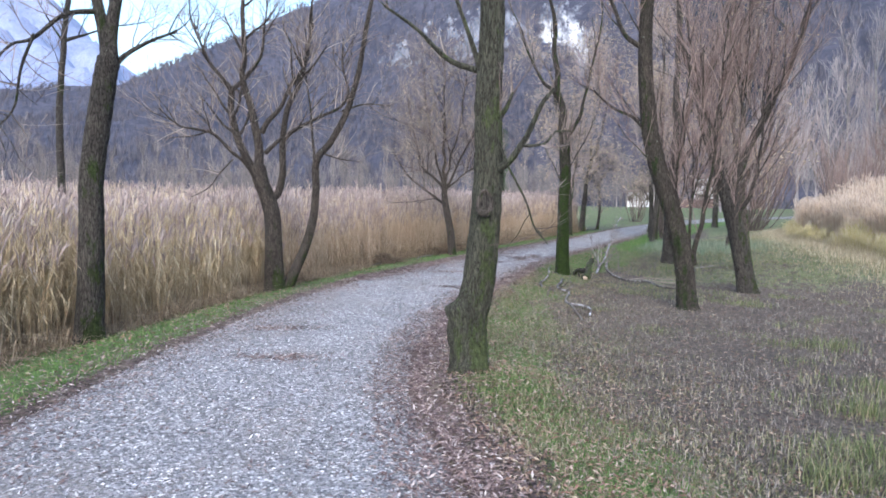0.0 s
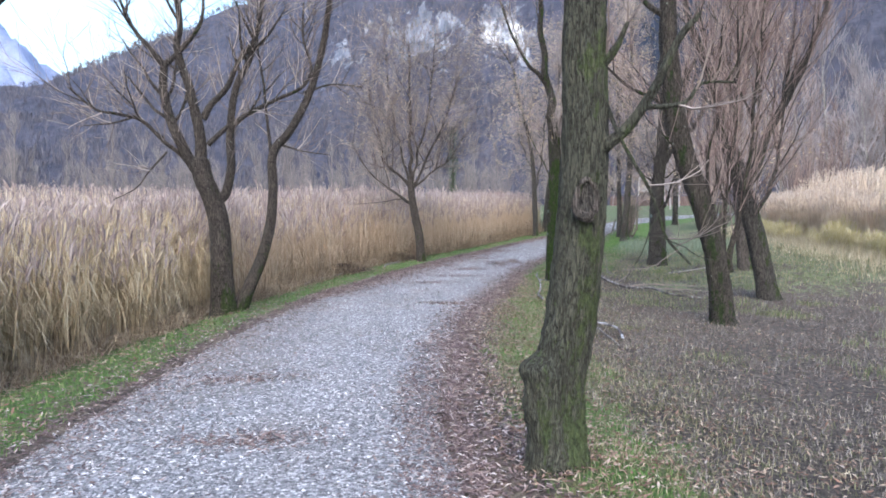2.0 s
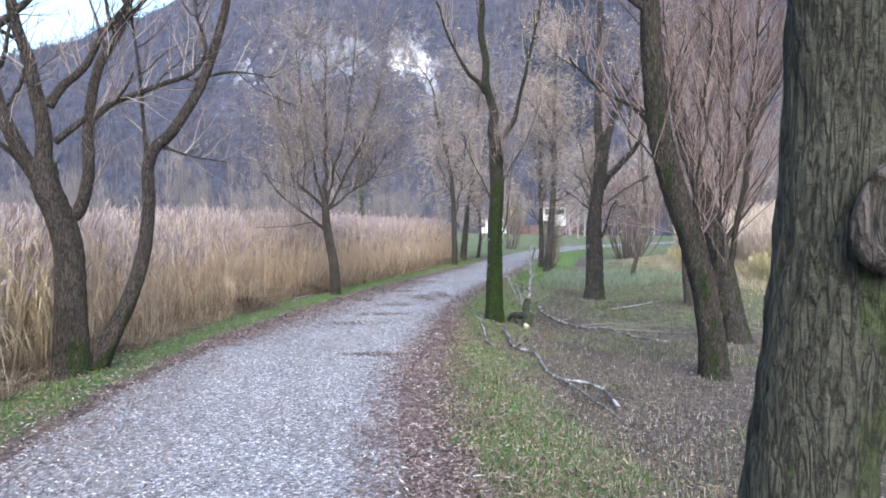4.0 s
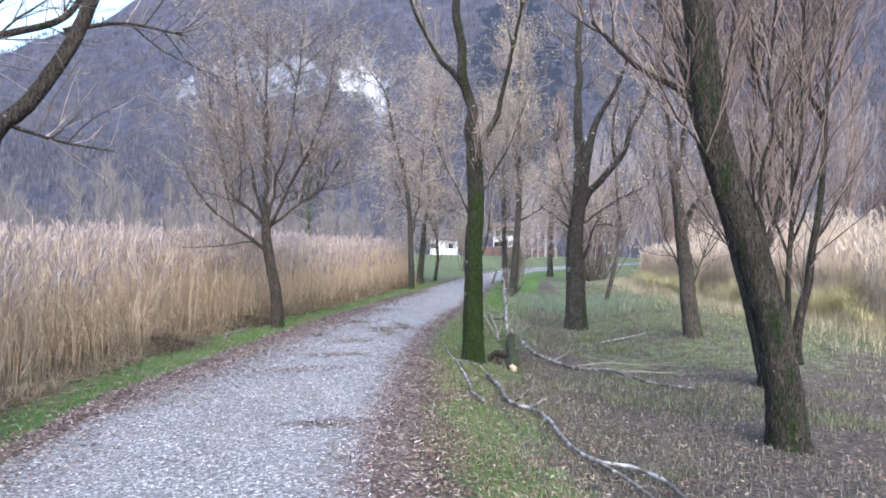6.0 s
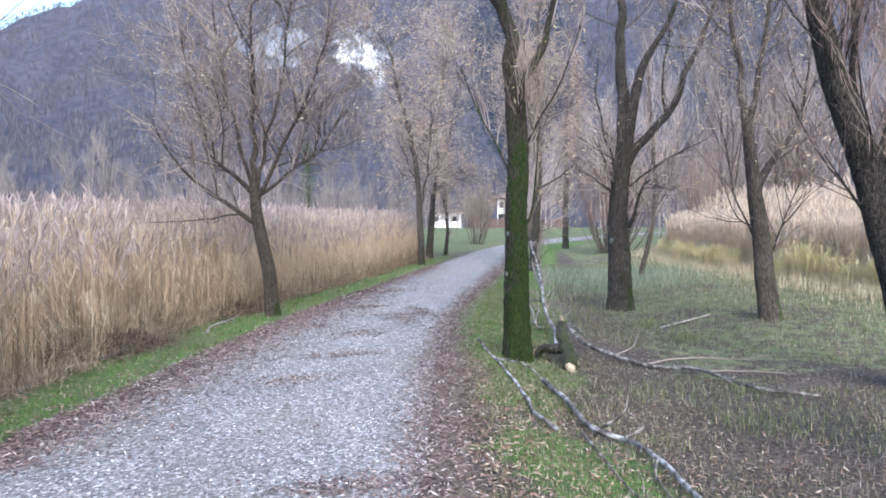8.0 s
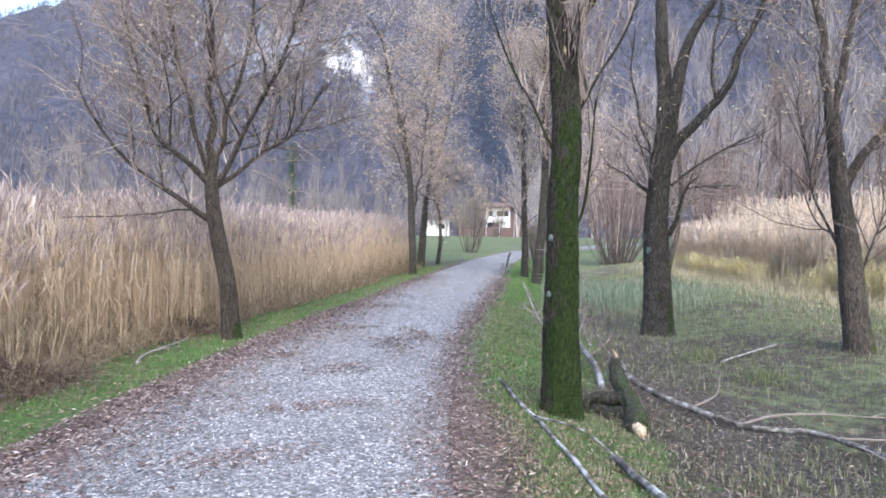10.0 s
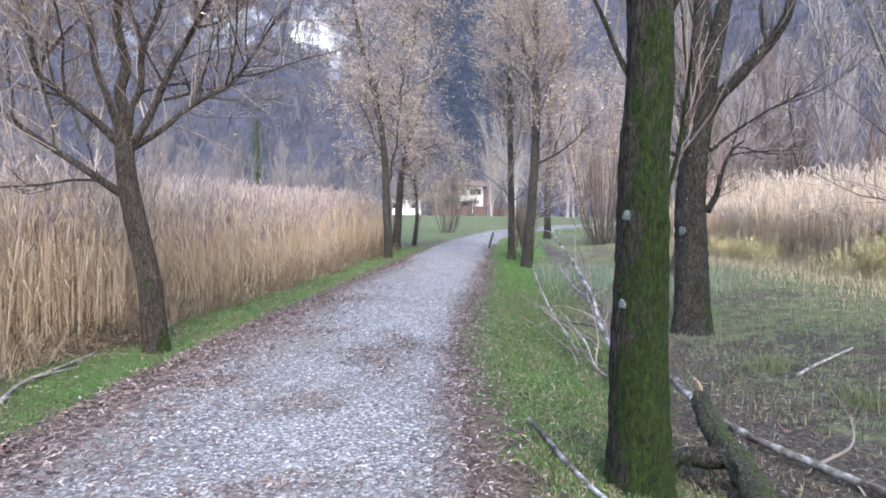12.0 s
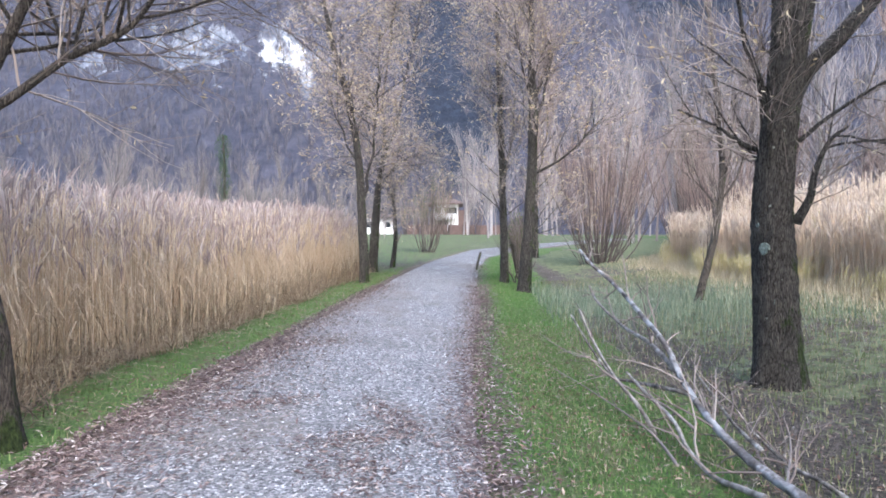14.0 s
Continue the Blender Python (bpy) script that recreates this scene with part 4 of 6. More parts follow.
TREE_J = [
    (0.13, 0.06, [(6.25, 31.61, 0.54), (6.21, 31.63, 2.07), (6.12, 31.66, 3.84), (5.86, 31.74, 5.47), (5.50, 31.85, 6.78), (5.33, 31.91, 7.95)]),
    (0.05, 0.015, [(6.19, 31.63, 2.21), (6.41, 31.56, 3.55), (6.61, 31.50, 5.33), (6.68, 31.48, 7.12)]),
    (0.03, 0.01, [(6.15, 31.65, 3.55), (5.65, 31.80, 4.72), (5.31, 31.91, 6.04)]),
]
TREE_K = [
    (0.16, 0.08, [(7.53, 34.82, 0.88), (7.61, 34.80, 2.17), (7.72, 34.76, 3.42), (7.93, 34.69, 4.67)]),
    (0.06, 0.02, [(7.93, 34.69, 4.64), (7.84, 34.72, 6.10), (8.08, 34.64, 7.90), (8.26, 34.58, 9.33)]),
    (0.06, 0.02, [(7.89, 34.70, 4.41), (8.32, 34.56, 5.58), (8.59, 34.47, 7.19), (8.94, 34.36, 8.64)]),
    (0.05, 0.015, [(7.75, 34.75, 3.42), (8.32, 34.56, 4.14), (9.00, 34.34, 4.51)]),
]
TREE_J2 = [
    (0.09, 0.05, [(8.72, 36.34, 0.81), (8.84, 36.30, 1.83), (8.79, 36.32, 2.81), (8.70, 36.35, 3.30)]),
    (0.04, 0.01, [(8.70, 36.35, 3.30), (9.12, 36.20, 3.98), (9.49, 36.06, 4.18)]),
    (0.03, 0.01, [(8.70, 36.35, 3.20), (8.67, 36.36, 3.98), (8.78, 36.32, 4.96)]),
]
TREE_L1 = [
    (0.13, 0.05, [(9.94, 30.71, 0.56), (9.94, 30.70, 1.75), (9.91, 30.72, 2.99), (9.88, 30.74, 4.84), (9.83, 30.77, 6.69), (9.79, 30.79, 8.54)]),
    (0.03, 0.01, [(9.91, 30.72, 2.99), (10.13, 30.60, 4.37), (10.27, 30.52, 5.91)]),
    (0.03, 0.01, [(9.89, 30.73, 4.23), (9.67, 30.86, 5.47), (9.57, 30.92, 7.01)]),
    (0.03, 0.01, [(9.86, 30.75, 5.92), (10.08, 30.63, 6.99), (10.15, 30.59, 8.22)]),
]
TREE_L2 = [
    (0.17, 0.07, [(9.49, 28.94, 0.48), (9.57, 28.89, 1.59), (9.65, 28.84, 2.97), (9.69, 28.81, 4.49), (9.67, 28.82, 6.15), (9.67, 28.83, 7.80)]),
    (0.04, 0.012, [(9.65, 28.84, 3.25), (10.23, 28.48, 3.58), (10.75, 28.16, 4.11), (11.10, 27.94, 4.58)]),
    (0.04, 0.01, [(9.68, 28.82, 4.36), (9.95, 28.65, 5.45), (10.19, 28.51, 6.67)]),
    (0.04, 0.01, [(9.67, 28.83, 5.05), (9.43, 28.97, 6.16), (9.32, 29.04, 7.27)]),
]
TREE_L3 = [
    (0.2, 0.08, [(17.20, 40.60, 1.10), (17.21, 40.59, 2.92), (17.26, 40.56, 5.01), (17.21, 40.59, 7.61)]),
    (0.06, 0.02, [(17.24, 40.58, 4.23), (17.64, 40.32, 6.29), (17.86, 40.18, 8.36)]),
]
TREE_M = [
    (0.09, 0.04, [(11.02, 24.93, 0.28), (11.11, 24.83, 0.89), (11.23, 24.71, 1.56), (11.30, 24.64, 2.22), (11.35, 24.59, 3.00), (11.29, 24.65, 4.10), (11.24, 24.71, 5.22)]),
    (0.03, 0.01, [(11.30, 24.64, 2.22), (11.08, 24.87, 2.68), (10.82, 25.14, 3.03)]),
    (0.03, 0.01, [(11.30, 24.64, 2.34), (11.57, 24.36, 2.98), (11.67, 24.25, 3.73)]),
]
TREE_A0 = [
    (0.1, 0.06, [(-9.40, 15.88, -0.31), (-9.42, 15.87, 1.37), (-9.46, 15.85, 3.04), (-9.44, 15.86, 4.42), (-9.35, 15.92, 5.66), (-9.25, 15.98, 6.91)]),
    (0.05, 0.03, [(-9.36, 15.91, 5.63), (-9.13, 16.06, 5.73), (-8.98, 16.16, 5.84)]),
    (0.03, 0.01, [(-9.37, 15.91, 5.59), (-9.58, 15.77, 6.02), (-9.86, 15.59, 6.63)]),
]
TREE_D2 = [
    (0.035, 0.014, [(0.45, 5.43, 1.88), (0.56, 5.38, 2.01), (0.68, 5.33, 2.22), (0.81, 5.28, 2.39), (0.88, 5.25, 2.53)]),
    (0.014, 0.006, [(0.61, 5.36, 2.08), (0.78, 5.29, 2.08), (0.93, 5.23, 2.14), (1.03, 5.18, 2.18)]),
    (0.013, 0.006, [(0.45, 5.43, 2.18), (0.48, 5.42, 2.07), (0.54, 5.39, 1.91), (0.69, 5.33, 1.63), (0.77, 5.29, 1.44), (0.86, 5.26, 1.27)]),
    (0.03, 0.01, [(0.44, 5.44, 2.31), (0.49, 5.41, 2.39), (0.56, 5.38, 2.52)]),
]

tree("willow_tree", TREE_A, BARK_DARK, TWIG_GREY, "bare willow with mossy dark trunk on the turf verge", 0.9, 22, 160, 450, (1.5, 0.9, 0.5), 0.2, low=0.72, spread=0.6, cap=0.025, bare_trunk=True)
tree("willow_tree", TREE_B, BARK_BROWN, TWIG_GREY, "twin-stemmed bare willow with a mossy foot by the reeds", 0.9, 70, 800, 2600, (1.5, 0.9, 0.55), 0.18, trunks=(0, 11), low=0.4, spread=0.6, cap=0.03, bare_trunk=True)
tree("willow_tree", TREE_C, BARK_BROWN, TWIG_GREY, "low-forked willow with sparse yellowed leaves by the reeds", 0.7, 64, 1000, 6000, (2.0, 1.3, 0.8), 0.12, leaves=2200, low=0.2, spread=0.65, leaf_size=0.06, bare_trunk=True)
leaning = tree("willow_tree", TREE_D + TREE_D2, BARK_WARM, TWIG_GREY, "leaning willow with deeply furrowed bark and a burl", 1.0, 7, 36, 80, (0.8, 0.5, 0.3), 0.3, knobs=((0.84, 0.2, 0.075, 0.075), (0.6, 0.3, 0.05, 0.25), (0.1, 1.6, 0.04, 0.2)), low=0.6, bare_trunk=True)
mossy = tree("willow_tree", TREE_E, BARK_MOSS, TWIG_GREY, "slim willow with thick green moss on its trunk", 1.0, 26, 260, 900, (1.5, 0.9, 0.5), 0.5, leaves=150, low=0.6)
tree("willow_tree", TREE_F, BARK_FOREST, TWIG_RED, "leaning dark willow with a thicket of reddish shoots", 1.0, 55, 500, 1700, (1.7, 1.1, 0.6), 0.28, low=0.2, spread=0.5)
tree("willow_tree", TREE_G, BARK_DARK, TWIG_RED, "broken-topped willow full of reddish upright shoots", 0.7, 90, 1000, 3200, (2.0, 1.3, 0.7), 0.3, low=0.22, spread=0.5)
stout = tree("willow_tree", TREE_H, BARK_DARK, TWIG_GREY, "stout willow with lichen spots and a few yellow leaves", 0.9, 55, 700, 2600, (2.0, 1.2, 0.7), 0.15, leaves=800, low=0.42, spread=0.65)
tree("willow_tree", TREE_I, BARK_PALE, TWIG_GREY, "pollarded willow with pale peeling stems", 0.7, 60, 600, 2000, (2.0, 1.2, 0.6), 0.25, leaves=1000, low=0.2, spread=0.55, bare_trunk=True)
tree("willow_tree", TREE_J, BARK_DARK, TWIG_PINK, "slender willow at the end of the reed bed", 0.5, 60, 800, 2800, (2.0, 1.3, 0.8), 0.08, leaves=6500, low=0.25, spread=0.7, thin=1.3)
tree("willow_tree", TREE_K, BARK_DARK, TWIG_PINK, "ivy-dark forked willow with tan leaves", 0.5, 60, 900, 3000, (2.3, 1.4, 0.9), 0.08, leaves=7500, low=0.25, spread=0.7, thin=1.3)
tree("willow_tree", TREE_J2, BARK_DARK, TWIG_GREY, "small crooked willow on the far turf", 0.4, 20, 160, 400, (1.6, 0.9, 0.5), 0.3, low=0.5, thin=1.3)
tree("willow_tree", TREE_L1, BARK_DARK, TWIG_PINK, "slim upright willow beside the path bend", 0.5, 60, 700, 2600, (1.8, 1.2, 0.8), 0.2, leaves=4200, low=0.2, spread=0.65, thin=1.3)
tree("willow_tree", TREE_L2, BARK_DARK, TWIG_PINK, "tall willow with fine upright twigs beside the path", 0.5, 70, 800, 3000, (2.0, 1.3, 0.8), 0.2, leaves=5000, low=0.2, spread=0.65, thin=1.3)
tree("willow_tree", TREE_L3, BARK_DARK, TWIG_RED, "dark-trunked willow beyond the path bend", 0.4, 50, 500, 1600, (2.4, 1.5, 0.9), 0.6, low=0.2, spread=0.4, thin=1.5)
tree("willow_tree", TREE_M, BARK_PALE, TWIG_GREY, "thin crooked sapling in the wet sedge", 0.5, 30, 300, 900, (1.4, 0.9, 0.6), 0.5, low=0.25, leaves=120)
tree("birch_tree", TREE_A0, BARK_DARK, TWIG_GREY, "slim grey tree standing inside the reed bed", 0.4, 14, 100, 250, (1.5, 0.9, 0.5), 0.4, low=0.6, thin=1.2)


def branch_scar(parent, x, y, z):
    """A healed oval scar: a swollen rim round a dark hollow, on the trunk's front."""
    base = np.array(parent.location)
    a = np.linspace(0, 2 * math.pi, 25)
    u = np.stack([x + 0.054 * np.cos(a) + 0.004 * np.sin(3 * a), y - 0.006 + 0.02 * np.abs(np.cos(a)) ** 2, z + 0.1 * np.sin(a) - 0.01 * np.cos(2 * a)], 1)
    buf = Buf()
    tubes(buf, u[None], np.full((1, 25), 0.021) * (1 - 0.35 * np.sin(a))[None], 8)
    part("scar_rim", buf, BARK_PALE, parent, "grey swollen rim of a healed branch scar", smooth=True, origin=base)
    buf = Buf()
    r = np.concatenate([[[x, y + 0.008, z]], np.stack([x + 0.046 * np.cos(a), y - 0.002 + 0 * a, z + 0.088 * np.sin(a)], 1)])
    buf.add(r, None, [(0, k + 1, k) for k in range(1, 25)])
    part("scar_hollow", buf, BARK_DARK, parent, "dark hollow", origin=base)


branch_scar(leaning, 0.345, 5.362, 1.6)


def lichen_patch(parent, x, y, z, size, ang):
    """A thin lobed crust of lichen on the bark, facing the angle ang."""
    base = np.array(parent.location)
    a = np.linspace(0, 2 * math.pi, 28, endpoint=False)
    r = size * (1 + 0.1 * np.sin(3 * a + x) + 0.08 * np.sin(7 * a + z) + rng.normal(size=28) * 0.07)
    side, out = np.array([-math.sin(ang), math.cos(ang), 0]), np.array([math.cos(ang), math.sin(ang), 0])
    rim = np.array([x, y, z]) + side * (np.cos(a) * r)[:, None] + np.array([0, 0, 1.15]) * (np.sin(a) * r)[:, None]
    buf = Buf()
    i = np.arange(28)
    buf.add(np.concatenate([rim - out * 0.012, (rim - [x, y, z]) * 0.9 + [x, y, z] + out * 0.004, [[x, y, z] + out * 0.007]]),
            np.stack([i, np.roll(i, -1), np.roll(i, -1) + 28, i + 28], 1), np.stack([i + 28, np.roll(i, -1) + 28, np.full(28, 56)], 1))
    part("lichen", buf, LICHEN, parent, "pale blue-grey lichen patch", origin=base)


for x, y, z, size, ang in ((2.868, 16.045, 1.612, 0.027, -2.9), (2.856, 16.061, 1.115, 0.022, -3.0)):
    lichen_patch(mossy, x, y, z, size, ang)
for x, y, z, size, ang in ((6.939, 20.079, 1.497, 0.055, -2.94), (6.945, 20.163, 1.732, 0.03, 2.92), (6.935, 20.125, 0.708, 0.035, 3.12), (6.971, 20.0, 0.95, 0.03, -2.55)):
    lichen_patch(stout, x, y, z, size, ang)


def bush(x, y, height, stems, twig_mat, label, leaves=0, wide=0.5):
    base = np.array([x, y, float(ground_z(x, y)) - 0.05])
    root = tagged(new("willow_bush"), label, "bush", "willow bushes")
    root.location = base
    a = rng.uniform(0, 6.28, stems)
    t = rng.uniform(0.05, wide, stems)
    h = rng.uniform(0.6, 1.0, stems) * height
    s = np.linspace(0, 1, 8)[None, :]
    foot = rng.uniform(0.0, 0.14 * height, (stems, 1))
    off = np.stack([np.cos(a)[:, None] * (foot + t[:, None] * h[:, None] * s ** 0.8), np.sin(a)[:, None] * (foot + t[:, None] * h[:, None] * s ** 0.8), h[:, None] * s], -1)
    P = base + off + np.cumsum(rng.normal(size=off.shape) * 0.035, axis=1)
    R = np.linspace(0.02, 0.006, 8)[None, :] * rng.uniform(0.6, 1.5, (stems, 1))
    for k in range(stems):
        buf = Buf()
        tubes(buf, P[k:k + 1], R[k:k + 1], 5)
        part("stem", buf, TWIG_DARK, root, origin=base)
    P2, R2 = grow(P, R, stems * 12, (0.5, 1.5), 0.3, 0.7, 5, 0.2, 0.009)
    P3, R3 = grow(P2, R2, stems * 55, (0.3, 0.9), 0.35, 0.6, 4, 0.1, 0.006)
    buf = Buf()
    tubes(buf, P2, np.maximum(R2, 0.004), 3)
    tubes(buf, P3, np.maximum(R3, 0.003), 3)
    part("crown", buf, twig_mat, root, origin=base)
    if leaves:
        buf = Buf()
        leaf_quads(buf, P3[rng.integers(0, len(P3), leaves), rng.integers(1, 4, leaves)], 0.1)
        part("foliage", buf, SHRUB_GREEN if leaves > 800 else LEAF_YELLOW, root, origin=base)


bush(17.0, 35.6, 5.8, 70, TWIG_RED, "big many-stemmed willow bush with reddish shoots", 700, 0.5)
bush(13.0, 43.5, 3.2, 22, TWIG_GREY, "round shrub with dull green leaves on the meadow", 1400, 0.35)
bush(10.6, 30.9, 1.0, 14, TWIG_GREY, "low green scrub at a tree's foot", 900, 0.4)
bush(21.0, 33.0, 4.6, 30, TWIG_RED, "reddish willow thicket behind the sedge", 0, 0.45)
bush(24.0, 38.0, 5.4, 30, TWIG_RED, "tall reddish willow thicket at the wood's edge", 0, 0.4)


# ---- woods ----


def wood_tree(height, fine, upward):
    """A bare woodland tree at the origin, as vertices and faces, for the joined far woods."""
    lean = rng.normal(size=2) * 0.05 * height
    trunk = [(0.012 * height, 0.004 * height, [(0, 0, -0.4), (lean[0] * 0.3, lean[1] * 0.3, height * 0.35), (lean[0], lean[1], height * 0.92)])]
    P, R = resampled(trunk, 10)
    P1, R1 = grow(P, R, 22, (height * 0.2, height * 0.45), 0.5, upward, 6, 0.22, 0.05)
    P2, R2 = grow(P1, R1, 130, (height * 0.08, height * 0.22), 0.45, upward, 4, 0.1, 0.028)
    P3, R3 = grow(P2, R2, fine, (height * 0.04, height * 0.11), 0.5, upward, 3, 0.1, 0.016)
    foot = Buf()
    tubes(foot, P, R, 6)
    buf = Buf()
    tubes(buf, P1, np.maximum(R1, 0.012), 3)
    tubes(buf, P2, np.maximum(R2, 0.009), 3)
    tubes(buf, P3, np.maximum(R3, 0.008), 3)
    return foot, buf


WOOD_KINDS = [wood_tree(h, f, u) for h, f, u in ((11, 520, 0.35), (9, 520, 0.25), (13, 560, 0.45), (8, 480, 0.2), (12, 520, 0.5))]


def wood(name, spots, material, label, tall=(0.8, 1.2)):
    buf = Buf()
    for x, y in spots:
        kind = WOOD_KINDS[rng.integers(len(WOOD_KINDS))]
        a, s = rng.uniform(0, 6.28), rng.uniform(*tall)
        c, d = math.cos(a) * s, math.sin(a) * s
        for v, q, t in (kind[0].arrays(), kind[1].arrays()):
            buf.add(np.stack([v[:, 0] * c - v[:, 1] * d + x, v[:, 0] * d + v[:, 1] * c + y, v[:, 2] * s + float(ground_z(x, y))], 1), q, t)
    return whole(name, buf, material, label, "woods", "stuff")


def spots(n, az, dist, gap=None):
    a, r = np.radians(rng.uniform(az[0], az[1], n)), rng.uniform(dist[0], dist[1], n)
    return [(float(x), float(y)) for x, y in zip(r * np.sin(a), r * np.cos(a)) if gap is None or not gap(x, y)]


def on_lane(x, y):
    """Keeps the lawn in front of the house free."""
    return edge_left(y) - 14 < x < edge_right(y) + 3 and y < 80


def standing_trees(name, places, trunk_mat, twig_mat, label, group, tall):
    """Woodland trees near enough to be told apart, each a thing of its own."""
    firsts = {}
    for x, y in places:
        k = int(rng.integers(len(WOOD_KINDS)))
        s = rng.uniform(*tall)
        m = pose(x, y, float(ground_z(x, y)), 0, 0, rng.uniform(0, 360))
        if k not in firsts:
            root = tagged(new(name), label, "tree", group)
            part("trunk", WOOD_KINDS[k][0], trunk_mat, root, smooth=True)
            part("crown", WOOD_KINDS[k][1], twig_mat, root)
            firsts[k] = root
            ob = root
            ob.matrix_basis = m
        else:
            ob = copy_thing(firsts[k], m)
        ob.scale = (s, s, s)


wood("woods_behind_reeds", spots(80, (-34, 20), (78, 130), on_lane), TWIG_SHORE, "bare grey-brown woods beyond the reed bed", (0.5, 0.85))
wood("woods_east", spots(75, (22, 66), (68, 115), on_lane), TWIG_FAR_HAZE, "bare woods beyond the pale reeds")
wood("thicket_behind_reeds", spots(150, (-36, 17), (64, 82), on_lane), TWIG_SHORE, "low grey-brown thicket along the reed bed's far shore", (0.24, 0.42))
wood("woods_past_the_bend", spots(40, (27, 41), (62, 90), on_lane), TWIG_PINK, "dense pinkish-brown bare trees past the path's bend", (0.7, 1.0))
standing_trees("willow_tree", spots(24, (34, 62), (46, 64), on_lane), BARK_DARK, TWIG_RED, "reddish-brown bare willow behind the pale reeds", "willows behind the pale reeds", (0.7, 1.0))
standing_trees("birch_tree", spots(15, (26, 60), (42, 66), on_lane), BARK_BIRCH, TWIG_FAR_HAZE, "pale-stemmed bare birch at the wood's edge", "birches at the wood's edge", (0.9, 1.2))


def slope_woods():
    """Small bare crowns all over the slope."""
    X, Y, Z, rock, T = slope
    buf = Buf()
    n = 26000
    i = rng.integers(0, X.shape[0] - 12, n)
    j = rng.integers(0, X.shape[1] - 1, n)
    u, w = rng.random(n), rng.random(n)

    def at(F):
        return (F[i, j] * (1 - u) + F[i + 1, j] * u) * (1 - w) + (F[i, j + 1] * (1 - u) + F[i + 1, j + 1] * u) * w

    keep = (at(rock) < 0.42) | (rng.random(n) < 0.15)
    pos = np.stack([at(X), at(Y), at(Z) - 0.5], 1)[keep]
    n = len(pos)
    k = 13
    a, tilt = rng.uniform(0, 6.28, (n, k)), rng.uniform(0.0, 0.42, (n, k))
    h = rng.uniform(4, 8, (n, 1)) * rng.uniform(0.6, 1.0, (n, k))
    start = pos[:, None] + np.stack([np.zeros((n, k)), np.zeros((n, k)), h * rng.uniform(0.1, 0.45, (n, k))], -1)
    tip = pos[:, None] + np.stack([np.cos(a) * h * tilt, np.sin(a) * h * tilt, h], -1)
    b = rng.uniform(0, 6.28, (n, k))
    side = np.stack([np.cos(b), np.sin(b), np.zeros((n, k))], -1) * rng.uniform(0.05, 0.15, (n, k, 1))
    mid = start * 0.35 + tip * 0.65
    v = np.stack([start, mid - side, tip, mid + side], 2).reshape(-1, 3)
    buf.add(v, np.arange(n * k)[:, None] * 4 + [0, 1, 2, 3])
    whole("slope_woods", buf, TWIG_SLOPE_HAZE, "bare woods covering the mountain slope, tinted blue-grey for haze", "woods", "stuff")


slope_woods()


def ivy_tree(x, y, height):
    base = np.array([x, y, float(ground_z(x, y))])
    root = tagged(new("ivy_covered_tree"), "dead trunk wrapped in dark green ivy", "tree")
    root.location = base
    buf = Buf()
    stem(buf, (0.18, 0.08, [tuple(base - [0, 0, 0.1]), tuple(base + [0.1, 0, height * 0.6]), tuple(base + [0, 0, height])]), 10, 0.4)
    part("trunk", buf, BARK_DARK, root, origin=base)
    buf = Buf()
    n = 2600
    h = rng.uniform(0.2, 1.0, n)
    r = (0.35 + 0.45 * np.sin(h * 9) ** 2) * rng.uniform(0.3, 1.1, n)
    a = rng.uniform(0, 6.28, n)
    leaf_quads(buf, base + np.stack([np.cos(a) * r, np.sin(a) * r, h * height], 1), 0.22)
    part("ivy", buf, EVERGREEN, root, origin=base)


ivy_tree(7.3, 80, 9.6)

# ---- reeds ----


